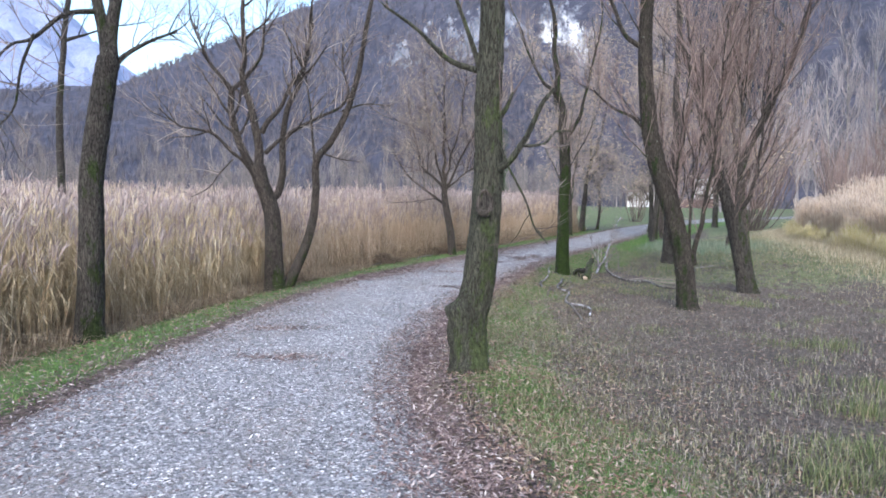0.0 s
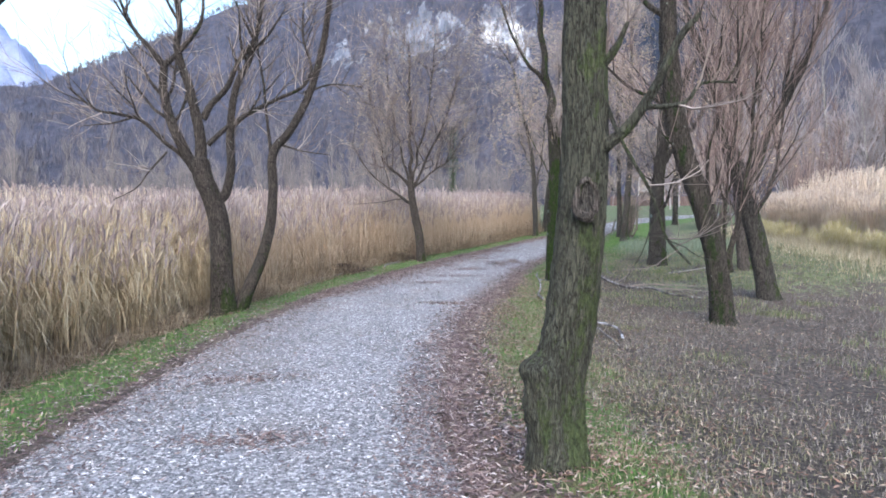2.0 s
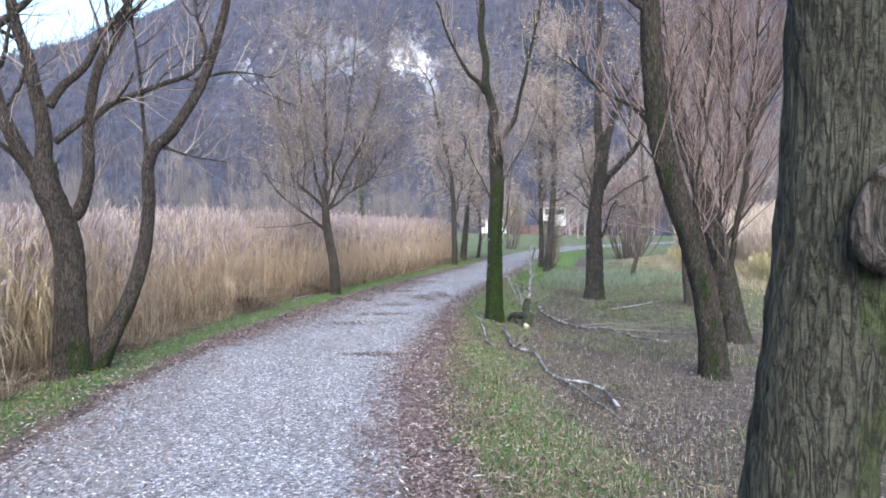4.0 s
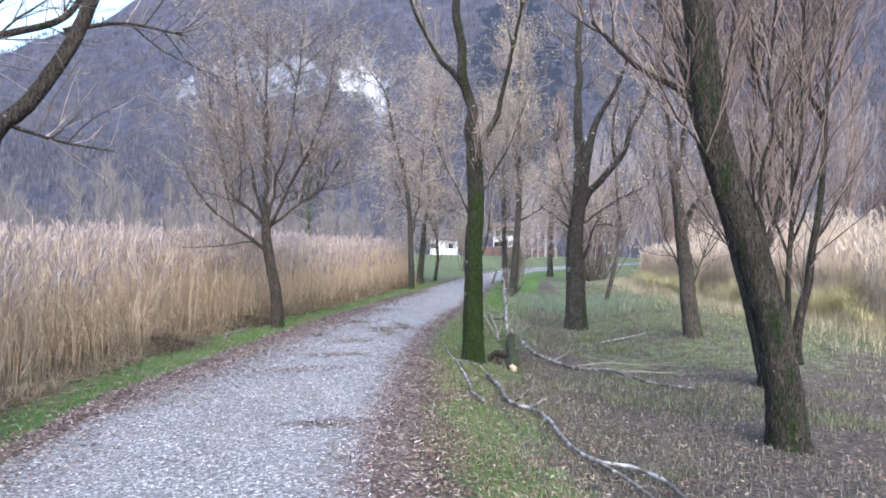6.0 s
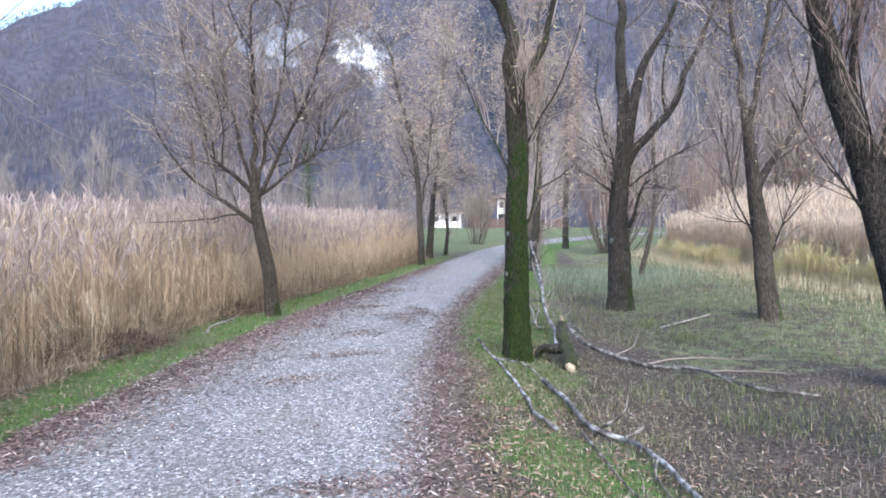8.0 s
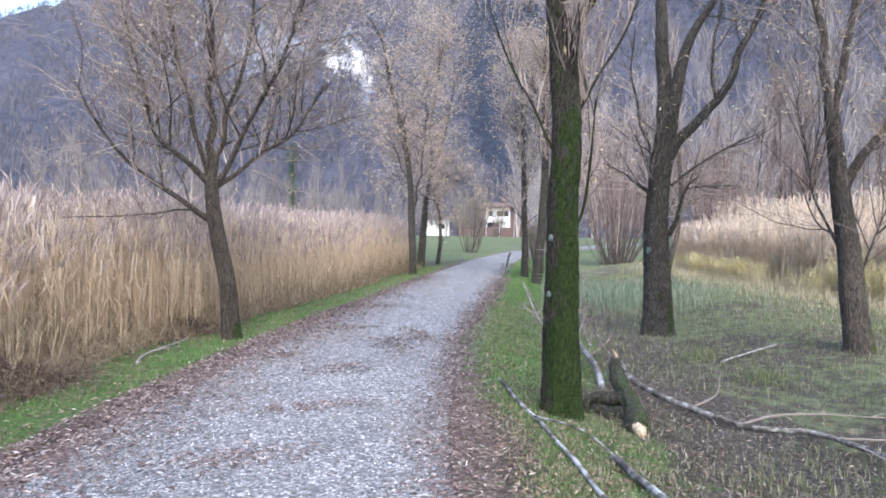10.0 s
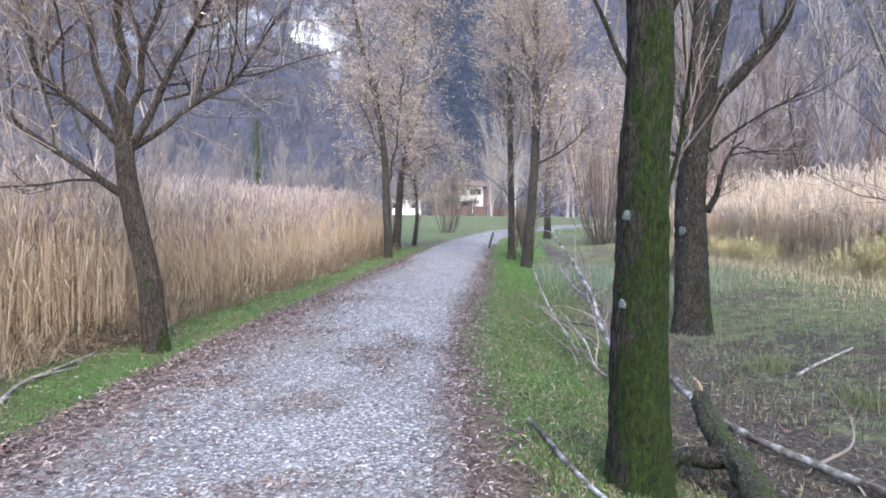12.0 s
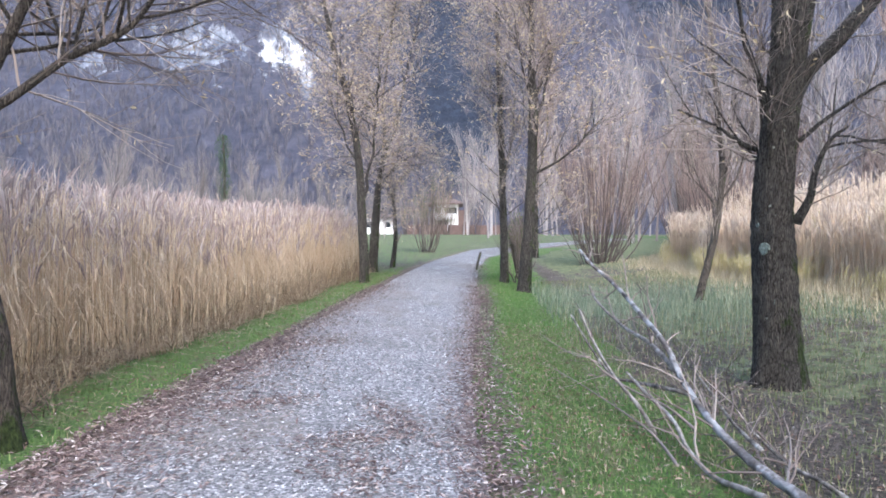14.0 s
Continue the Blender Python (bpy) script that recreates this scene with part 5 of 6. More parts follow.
def reed_bed(name, label, x, y, tall, stem_mat, plume_mat, width=0.006, leafy=3, bend=0.1, plumes=1.0):
    """Standing dead reeds at the points x, y: leaning stems, hanging leaves and plumes."""
    n = len(x)
    base = on_ground(x, y, -0.03)
    h = tall * rng.uniform(0.66, 1.1, n)
    a = rng.uniform(0, 6.28, n)
    ln = rng.uniform(0, bend, n) * h
    z = np.linspace(0, 1, 4)[None, :]
    P = base[:, None] + np.stack([np.cos(a)[:, None] * ln[:, None] * z ** 1.5, np.sin(a)[:, None] * ln[:, None] * z ** 1.5, h[:, None] * z], -1)
    R = np.linspace(1.0, 0.45, 4)[None, :] * (width * rng.uniform(0.7, 1.3, (n, 1)))
    stems = Buf()
    tubes(stems, P, R, 3)
    for _ in range(leafy):
        s = rng.uniform(0.25, 0.95, n)
        u = s * 2.999
        i = u.astype(int)
        f = (u - i)[:, None]
        k = np.arange(n)
        p = P[k, i] * (1 - f) + P[k, i + 1] * f
        b = rng.uniform(0, 6.28, n)
        d = np.stack([np.cos(b), np.sin(b), np.zeros(n)], 1)
        L = rng.uniform(0.2, 0.5, (n, 1))
        w = np.stack([-np.sin(b), np.cos(b), np.zeros(n)], 1) * rng.uniform(0.003, 0.008, (n, 1)) * (width / 0.006) ** 0.45
        m1 = p + d * L * 0.45 + np.array([0, 0, 1]) * L * rng.uniform(0.2, 0.7, (n, 1))
        m2 = p + d * L + np.array([0, 0, 1]) * L * rng.uniform(-0.7, 0.6, (n, 1))
        v = np.stack([p, m1 - w, m2, m1 + w], 1)
        stems.add(v, np.arange(n)[:, None] * 4 + [0, 1, 2, 3])
    root = tagged(new(name), label, "reeds", "", "stuff")
    tagged(part("stems", stems, stem_mat, root), kind="stuff")
    heads = Buf()
    sel = np.where(rng.random(n) < plumes)[0]
    for _ in range(5):
        m = len(sel)
        b = rng.uniform(0, 6.28, m)
        tip = P[sel, 3]
        d = np.stack([np.cos(b) * 0.35 + np.cos(a[sel]) * 0.5, np.sin(b) * 0.35 + np.sin(a[sel]) * 0.5, rng.uniform(0.5, 1.2, m)], 1) * rng.uniform(0.1, 0.24, (m, 1))
        w = unit(np.cross(d, rng.normal(size=(m, 3)))) * rng.uniform(0.005, 0.013, (m, 1)) * (width / 0.006) ** 0.4
        v = np.stack([tip - [0, 0, 0.12], tip + d * 0.5 - w, tip + d, tip + d * 0.5 + w], 1)
        heads.add(v, np.arange(m)[:, None] * 4 + [0, 1, 2, 3])
    tagged(part("plumes", heads, plume_mat, root), kind="stuff")


def left_bed(n, d0, d1, y0=-3, y1=37):
    y = rng.uniform(y0, y1, n)
    x = edge_reed(y) - d0 - (d1 - d0) * rng.random(n) + 0.4 * fbm(y, y * 0.3, 1.7, 6.0)
    return x, y


def front_dip(x, y):
    """The outermost reeds stand lower."""
    return 0.7 + 0.3 * smooth(edge_reed(y) - x, -0.2, 0.9)


def far_left_bed(n):
    """The rest of the bed, out to its far shore."""
    x, y = rng.uniform(-48, 6, n), rng.uniform(-2, 62, n)
    ok = (x < edge_reed(y) - 3.0) & (y < 35 + np.maximum(0, (5.5 - x)) * 0.55)
    return x[ok], y[ok]


x, y = left_bed(10500, 0.2, 1.9)
x, y = x[y > 13.5], y[y > 13.5]
reed_bed("reed_bed", "dense beige dead reeds with pinkish plumes", x, y, (1.86 + 0.22 * fbm(x, y, 0.5, 1.0)) * front_dip(x, y), REED_BEIGE, PLUME, 0.0055, 4, 0.12, 0.6)
x, y = left_bed(9500, 0.0, 1.8, -3, 14)
reed_bed("reed_bed", "dense straw-coloured dead reeds with dark plumes", x, y, (1.6 + 0.22 * fbm(x, y, 0.5, 1.0) + 0.3 * smooth(y, 8, 22)) * front_dip(x, y), REED, PLUME, 0.0055, 5, 0.2, 0.35)
x, y = left_bed(7500, 1.4, 4.5)
reed_bed("reed_bed", "dense straw-coloured dead reeds with dark plumes", x, y, 1.72 + 0.22 * fbm(x, y, 0.5, 1.0) + 0.2 * smooth(y, 8, 22), REED_BEIGE, PLUME, 0.007, 3, 0.12, 0.6)
x, y = far_left_bed(17000)
reed_bed("reed_bed", "dense straw-coloured dead reeds with dark plumes", x, y, 2.0 + 0.3 * fbm(x, y, 0.25, 1.0), REED_BEIGE, PLUME, 0.011, 3, 0.12, 0.6)
edge = Buf()
x, y = left_bed(16000, -0.3, 0.9)
blades(edge, on_ground(x, y, -0.02), 0.5, rng.uniform(0.003, 0.007, 16000), 1.7, 0.75)
x, y = left_bed(7000, -0.1, 1.2)
blades(edge, on_ground(x, y, -0.02), 1.2, rng.uniform(0.003, 0.006, 7000), 1.0, 0.8)
x, y = left_bed(15000, -0.3, 0.7)
blades(edge, on_ground(x, y, 0.18 * smooth(edge_reed(y) - x, -0.3, 0.6)), 0.75, rng.uniform(0.003, 0.006, 15000), 2.2, 0.28)
whole("broken_reeds", edge, REED_LOW, "broken and trampled reed stalks at the bed's foot", "reeds", "stuff")


for cx, cy in ((-1.75, 18.4), (-3.55, 14.3), (-0.35, 21.6)):
    heap = Buf()
    px, py = cx + rng.normal(size=1500) * 0.32, cy + rng.normal(size=1500) * 0.4
    lift = 0.2 * np.exp(-((px - cx) ** 2 + (py - cy) ** 2) / 0.15)
    blades(heap, on_ground(px, py, lift - 0.05), 0.4, rng.uniform(0.003, 0.007, 1500), 2.2, 0.5)
    whole("reed_heap", heap, REED_DARK, "dark matted heap of rotting reeds at the bed's edge", "reeds", "stuff")


def right_bed_edge(y):
    return np.interp(y, [2, 10, 15, 21, 23, 27.3, 29.7, 33, 40], [10.5, 10.8, 11.6, 13.4, 13.8, 15.0, 15.8, 17.5, 24])


def right_bed(n, d0, d1, y0, y1):
    y = rng.uniform(y0, y1, n)
    return right_bed_edge(y) + d0 + (d1 - d0) * rng.random(n) ** 2.2 + 0.5 * fbm(y, y, 0.9, 2.0), y


x, y = right_bed(15000, 1.0, 18, 8, 40)
reed_bed("reed_bed", "pale beige reeds along the wood's edge", x, y, (2.75 + 0.3 * fbm(x, y, 0.4, 1.0)) * (0.62 + 0.38 * smooth(x - right_bed_edge(y), 1.4, 4.0)), REED_PALE, PLUME_PALE, 0.014, 3, 0.16, 0.6)
x, y = right_bed(8000, 0.5, 5.0, 12, 36)
ok = fbm(x, y, 0.75, 4.0) > 0.5 * rng.random(len(x)) - 0.4
x, y = x[ok], y[ok]
reed_bed("reed_bed", "yellow-green young reeds in front of the pale bed", x, y, 0.5 + 1.0 * smooth(x - right_bed_edge(y), 0.2, 3.0) + 0.6 * fbm(x, y, 0.8, 1.0), REED_YELLOW, REED_YELLOW, 0.008, 4, 0.4, 0.2)
front = Buf()
y = rng.uniform(9, 36, 20000)
x = right_bed_edge(y) + 1.9 - np.abs(rng.normal(size=20000)) * 2.0 + 0.6 * fbm(y, y, 1.3, 3.0)
blades(front, on_ground(x, y, -0.02), 0.12 + 0.5 * smooth(x - right_bed_edge(y), -2.5, 1.5), rng.uniform(0.003, 0.007, 20000), 1.0)
whole("dry_grass", front, GRASS_DRY, "short dry beige grass in front of the reeds", "grass", "stuff")

# ---- turf, stubble and litter ----


def near_weighted(n, y0, y1):
    """More points towards the start of the stretch."""
    return y0 + (y1 - y0) * rng.random(n) ** 1.5


TUFTS = [(2.5, 3.9, 0.16), (2.95, 4.25, 0.2), (4.3, 6.1, 0.2), (6.35, 18.15, 0.16), (6.2, 16.9, 0.2), (4.9, 8.0, 0.2), (3.6, 5.3, 0.15)]


def turf():
    buf = Buf()
    y = near_weighted(26000, 1.5, 34)
    lo, hi = edge_reed(y) - 0.1, edge_left(y) + 0.02
    x = lo + (hi - lo) * rng.random(len(y))
    ok = fbm(x, y, 2.4, 8.0) > -0.42 + 0.5 * smooth(x, hi - 0.3, hi)
    blades(buf, on_ground(x[ok], y[ok], -0.01), 0.065, rng.uniform(0.002, 0.005, ok.sum()), 0.9)
    whole("turf_verge", buf, GRASS, "short bright green grass along the reed bed", "grass", "stuff")
    buf = Buf()
    y = np.concatenate([near_weighted(46000, 2.0, 40), rng.uniform(15, 33, 30000)])
    x = edge_right(y) + 0.15 + rng.gamma(2.2, 0.42, len(y))
    ok = verge(x, y) > 0.3 + 0.35 * rng.random(len(y))
    blades(buf, on_ground(x[ok], y[ok], -0.01), 0.055, rng.uniform(0.002, 0.004, ok.sum()), 1.0)
    whole("turf_verge", buf, GRASS, "green grass patches among fallen leaves beside the path", "grass", "stuff")
    buf = Buf()
    y = near_weighted(115000, 1.5, 26)
    x = edge_right(y) + 0.25 + rng.gamma(2.0, 0.55, len(y))
    ok = rng.random(len(y)) < (0.35 + 0.9 * smooth(fbm(x, y, 1.1, 2.0), -0.3, 0.3)) * (1 - 0.6 * smooth(y, 15, 18))
    blades(buf, on_ground(x[ok], y[ok], -0.01), 0.06, rng.uniform(0.002, 0.0048, ok.sum()), 1.3)
    whole("faded_grass", buf, GRASS_FADED, "faded olive grass and straw under the fallen leaves", "grass", "stuff")
    buf = Buf()
    x, y = rng.uniform(3, 16, 60000), 11.5 + 20 * rng.random(60000)
    d = x - edge_right(y)
    ok = (d > 1.5) & (fbm(x, y, 0.5, 5.0) + smooth(y, 12, 19) > 0.45) & (x < right_bed_edge(y) + 0.5)
    blades(buf, on_ground(x[ok], y[ok], -0.01), 0.105, rng.uniform(0.003, 0.006, ok.sum()), 0.9)
    whole("meadow_grass", buf, GRASS_DULL, "dull green wet-meadow grass under the willows", "grass", "stuff")
    buf = Buf()
    x, y = 10.2 + rng.normal(size=7000) * 1.3, 26.0 + rng.normal(size=7000) * 1.9
    ok = (x - edge_right(y) > 1.3) & (x < right_bed_edge(y))
    blades(buf, on_ground(x[ok], y[ok], -0.01), 0.3, rng.uniform(0.004, 0.007, ok.sum()), 0.6)
    whole("sedge", buf, SEDGE, "bluish green sedge in the wet hollow", "grass", "stuff")
    buf = Buf()
    x, y = rng.uniform(0.5, 14, 170000), near_weighted(170000, 1.5, 27)
    d = x - edge_right(y)
    ok = (d > 1.1 + 0.5 * fbm(x, y, 1.1, 4.0)) & (x < right_bed_edge(y)) & (fbm(x, y, 1.6, 9.0) > -0.3) & (rng.random(len(x)) > 0.55 * smooth(y, 11, 17))
    blades(buf, on_ground(x[ok], y[ok], -0.01), 0.085, rng.uniform(0.0015, 0.0042, ok.sum()), 1.1)
    whole("stubble", buf, STUBBLE, "cut dry brown stubble on the marsh floor", "grass", "stuff")
    buf = Buf()
    cx, cy = rng.uniform(2.5, 10, 60), rng.uniform(3, 15, 60)
    ok = cx - edge_right(cy) > 1.6
    cx, cy = np.repeat(cx[ok], 90), np.repeat(cy[ok], 90)
    px, py = cx + rng.normal(size=len(cx)) * 0.17, cy + rng.normal(size=len(cx)) * 0.13
    blades(buf, on_ground(px, py, -0.01), 0.13, rng.uniform(0.002, 0.004, len(px)), 0.9)
    px, py = rng.uniform(0.8, 9, 34000), near_weighted(34000, 1.5, 9)
    ok = (px - edge_right(py) > 0.5) & (fbm(px, py, 0.9, 7.0) + 0.35 * fbm(px, py, 3.1, 2.0) > 0.02 + 0.3 * smooth(py, 4, 9))
    blades(buf, on_ground(px[ok], py[ok], -0.01), 0.075, rng.uniform(0.0015, 0.0035, ok.sum()), 1.0)
    for cx, cy, s in TUFTS:
        n = 260
        px, py = cx + rng.normal(size=n) * s, cy + rng.normal(size=n) * s * 0.8
        blades(buf, on_ground(px, py, -0.01), 0.2, rng.uniform(0.002, 0.0045, n), 1.0)
    whole("grass_tufts", buf, GRASS_DULL, "faded green tufts in the brown stubble", "grass", "stuff")


def litter():
    buf = Buf()
    y = near_weighted(20000, 1.0, 36)
    x = edge_right(y) - 0.12 + rng.normal(size=len(y)) * 0.2
    leaf_quads(buf, np.stack([x, y, np.maximum(ground_z(x, y), np.where(x < edge_right(y) + 0.1, path_top(x, y), -9)) + 0.012], 1), 0.05, flat=True)
    y = near_weighted(7000, 2.0, 36)
    x = edge_left(y) + 0.25 - np.abs(rng.normal(size=len(y))) * 0.35
    leaf_quads(buf, np.stack([x, y, np.maximum(ground_z(x, y), np.where(x > edge_left(y) - 0.1, path_top(x, y), -9)) + 0.012], 1), 0.05, flat=True)
    y = rng.uniform(1.0, 9.5, 14000)
    x = edge_right(y) + 0.45 * rng.random(14000) ** 2 * np.sign(rng.random(14000) - 0.3)
    leaf_quads(buf, np.stack([x, y, np.maximum(ground_z(x, y), np.where(x < edge_right(y) + 0.1, path_top(x, y), -9)) + 0.014], 1), 0.055, flat=True)
    y = rng.uniform(2.0, 13, 9000)
    x = edge_left(y) + 0.1 + rng.normal(size=9000) * 0.4
    leaf_quads(buf, np.stack([x, y, np.maximum(ground_z(x, y), np.where(x > edge_left(y) - 0.1, path_top(x, y), -9)) + 0.014], 1), 0.05, flat=True)
    y = near_weighted(9000, 1.0, 34)
    w = rng.random(9000)
    x = edge_left(y) * w + edge_right(y) * (1 - w)
    ok = fbm(x, y, 1.3, 6.0) + 0.5 * fbm(x, y, 4.0, 3.0) > 0.4 * rng.random(9000) - 0.1
    x, y = x[ok], y[ok]
    leaf_quads(buf, np.stack([x, y, path_top(x, y) + 0.012], 1), 0.05, flat=True)
    y = rng.uniform(13.5, 24, 12000)
    x = edge_left(y) + rng.gamma(1.5, 0.28, 12000) - 0.15
    leaf_quads(buf, np.stack([x, y, np.maximum(path_top(x, y), ground_z(x, y)) + 0.014], 1), 0.06, flat=True)
    y = rng.uniform(9, 30, 15000)
    x = edge_right(y) - 0.02 + rng.normal(size=15000) * 0.2
    leaf_quads(buf, np.stack([x, y, np.maximum(ground_z(x, y), path_top(x, y)) + 0.012], 1), 0.055, flat=True)
    y = rng.uniform(12.5, 31, 17000)
    x = edge_left(y) - 0.1 + np.abs(rng.normal(size=17000)) * (0.2 + 0.45 * smooth(y, 13, 17) * (1 - 0.6 * smooth(y, 22, 27)))
    leaf_quads(buf, np.stack([x, y, np.maximum(path_top(x, y), ground_z(x, y)) + 0.012], 1), 0.055, flat=True)
    whole("fallen_leaves", buf, LEAF_RUST, "rust-brown willow leaves drifted along the path edges", "leaves", "stuff")
    buf = Buf()
    y = near_weighted(60000, 1.0, 24)
    x = edge_right(y) + np.where(rng.random(60000) < 0.45, rng.gamma(1.6, 0.7, 60000), rng.uniform(0.3, 10, 60000))
    ok = (x > edge_right(y) + 0.2) & (rng.random(len(x)) > 0.45 * smooth(y, 13, 17) * smooth(verge(x, y), 0.15, 0.4))
    leaf_quads(buf, on_ground(x[ok], y[ok], 0.016), 0.054, flat=True)
    y = near_weighted(6000, 1.5, 34)
    w = rng.random(len(y))
    x = edge_reed(y) * w + edge_left(y) * (1 - w)
    leaf_quads(buf, on_ground(x, y, 0.03), 0.065, flat=True)
    whole("fallen_leaves", buf, LEAF_DEAD, "tan and brown dead leaves over the marsh floor", "leaves", "stuff")
    buf = Buf()
    y = near_weighted(17000, 1.0, 40)
    w = rng.random(len(y))
    x = edge_left(y) * w + edge_right(y) * (1 - w)
    leaf_quads(buf, np.stack([x, y, path_top(x, y) + 0.008], 1), 0.045, flat=True)
    whole("pale_leaf_chips", buf, CHIP_PALE, "bleached narrow leaves lying on the gravel", "leaves", "stuff")
    buf = Buf()
    y = near_weighted(52000, 1.5, 26)
    w = rng.random(len(y))
    x = edge_left(y) * w + edge_right(y) * (1 - w)
    stones(buf, np.stack([x, y, path_top(x, y)], 1), rng.uniform(0.006, 0.016, len(y)))
    whole("gravel_chips", buf, STONE_CHIP, "loose grey and white stone chips on the path", "gravel", "stuff")
    buf = Buf()
    for cx, cy, sx, sy in ((-1.6, 6.3, 0.25, 0.1), (-2.0, 7.9, 0.3, 0.12), (1.4, 18.05, 0.22, 0.18), (2.5, 19.7, 0.32, 0.12), (2.9, 20.1, 0.12, 0.35), (2.35, 19.1, 0.15, 0.3), (0.85, 18.95, 0.14, 0.1), (2.0, 20.9, 0.25, 0.1), (0.2, 15.5, 0.3, 0.12), (0.9, 16.6, 0.4, 0.1), (3.0, 23.4, 0.4, 0.12), (0.3, 12.6, 0.25, 0.08)):
        px, py = cx + rng.normal(size=480) * sx, cy + rng.normal(size=480) * sy
        leaf_quads(buf, np.stack([px, py, path_top(px, py) + 0.01], 1), 0.055, flat=True)
    whole("fallen_leaves", buf, LEAF_RUST, "small dark drifts of rotting leaves on the gravel", "leaves", "stuff")


turf()
litter()

# ---- deadwood ----


def fallen(name, main, side, label, mat_main, mat_side=None, sprays=0, rough=0.003):
    """A fallen branch: a crooked main stem and its side shoots."""
    pts = [tuple(p) for p in main[2]]
    base = np.array(pts[0])
    root = tagged(new(name), label, "branch", "fallen branches")
    root.location = base
    buf = Buf()
    stem(buf, (main[0], main[1], crooked(main[2], 0.007)), 18, 0.035, rough, 0, (), base[0])
    part("stem", buf, mat_main, root, smooth=True, origin=base)
    for r0, r1, p, *own in side:
        buf = Buf()
        stem(buf, (r0, r1, crooked(p, 0.008)), 9, 0.04, rough * 0.6 * min(1.0, r0 / 0.03))
        part("shoot", buf, own[0] if own else mat_side or mat_main, root, smooth=True, origin=base)
    if sprays:
        P, R = resampled([main] + [q[:3] for q in side])
        P1, R1 = grow(P, R, sprays, (0.3, 0.9), 0.35, 0.0, 6, 0.15, 0.009)
        P2, R2 = grow(P1, R1, sprays * 3, (0.15, 0.5), 0.5, 0.0, 4, 0.2, 0.006)
        buf = Buf()
        tubes(buf, P1, R1, 4)
        tubes(buf, P2, R2, 3)
        tagged(part("spray", buf, mat_side or mat_main, root, "tangle of thin bleached twigs", origin=base), kind="stuff")
    return root


def gz(x, y, d=0.0):
    return (x, y, float(ground_z(x, y)) + d)


fallen("fallen_branch", (0.026, 0.015, [gz(2.84, 15.06, 0.0), gz(2.80, 14.9, 0.05), gz(2.70, 14.47, 0.07), gz(2.59, 14.00, 0.06), gz(2.43, 13.52, 0.06), gz(2.46, 13.26, 0.06), gz(2.55, 13.08, 0.07), gz(2.56, 12.84, 0.07), gz(2.45, 12.40, 0.07), gz(2.35, 11.98, 0.06), gz(2.20, 11.29, 0.06), gz(2.37, 11.06, 0.07), gz(2.51, 10.73, 0.06), gz(2.33, 10.04, 0.04)]),
       [(0.02, 0.008, [gz(2.24, 11.36, 0.06), gz(2.22, 10.62, 0.05), gz(2.17, 10.08, 0.05), gz(2.13, 9.63, 0.03)]), (0.016, 0.005, [gz(2.46, 13.3, 0.07), gz(2.6, 13.15, 0.25), gz(2.68, 13.2, 0.5)]), (0.016, 0.006, [gz(2.55, 13.05, 0.08), gz(2.68, 13.0, 0.2), gz(2.62, 13.2, 0.26)]),
        (0.012, 0.005, [gz(2.31, 13.31, 0.03), gz(2.12, 12.75, 0.05), gz(2.04, 12.36, 0.03), gz(1.99, 12.07, 0.03)]), (0.01, 0.005, [gz(2.5, 12.6, 0.07), gz(2.3, 12.35, 0.04), gz(2.2, 12.0, 0.03)])],
       "fallen branch with peeling white bark in the stubble", WOOD_BARK, WOOD_GREY, 5)
fallen("fallen_branch", (0.013, 0.018, [gz(2.90, 17.18, 0.03), gz(2.75, 16.5, 0.04), gz(2.65, 15.88, 0.02), gz(2.48, 15.09, 0.03), gz(2.27, 14.29, 0.04), gz(2.10, 13.75, 0.04), gz(2.09, 13.33, 0.04)]), [(0.01, 0.005, [gz(2.6, 15.8, 0.06), gz(2.75, 15.3, 0.12), gz(2.8, 14.9, 0.05)])], "thin pale fallen branch beside the path", WOOD_BARK)
fallen("fallen_branch", (0.034, 0.016, [gz(4.48, 17.44, 0.25), gz(4.35, 16.81, 0.12), gz(4.34, 16.34, 0.07), gz(4.39, 15.89, 0.06), gz(4.51, 15.46, 0.06), gz(4.81, 15.01, 0.07), gz(4.79, 14.44, 0.07), gz(4.76, 14.01, 0.07), gz(5.01, 13.82, 0.05), gz(5.22, 13.68, 0.04)]),
       [(0.015, 0.005, [gz(4.5, 15.5, 0.06), gz(5.1, 15.5, 0.1), gz(5.9, 15.2, 0.05)]), (0.014, 0.005, [gz(4.38, 16.0, 0.07), gz(4.6, 15.95, 0.2), gz(4.75, 16.05, 0.32)]), (0.012, 0.004, [gz(4.8, 14.9, 0.07), gz(5.3, 14.6, 0.08), gz(5.8, 14.5, 0.04)])],
       "long bare grey branch lying in the stubble", WOOD_GREY, TWIG_GREY, 8)
fallen("fallen_branch", (0.018, 0.014, [gz(6.4, 17.8, 0.03), gz(7.0, 18.0, 0.05), gz(7.7, 18.15, 0.03)]), [], "short bleached stick in the wet grass", WOOD_BARE)
fallen("fallen_branch", (0.03, 0.02, [gz(-2.5, 16.4, 0.03), gz(-2.35, 17.1, 0.05), gz(-1.75, 17.9, 0.04)]), [], "bleached stick on the turf under the reeds", WOOD_BARE)
fallen("fallen_branch", (0.02, 0.012, [gz(-0.75, 18.95, 0.02), gz(-0.7, 19.5, 0.05), gz(-0.3, 20.6, 0.04)]), [(0.012, 0.006, [gz(-0.68, 19.6, 0.05), gz(-0.35, 19.9, 0.04)])], "forked bleached stick on the turf", WOOD_BARE)
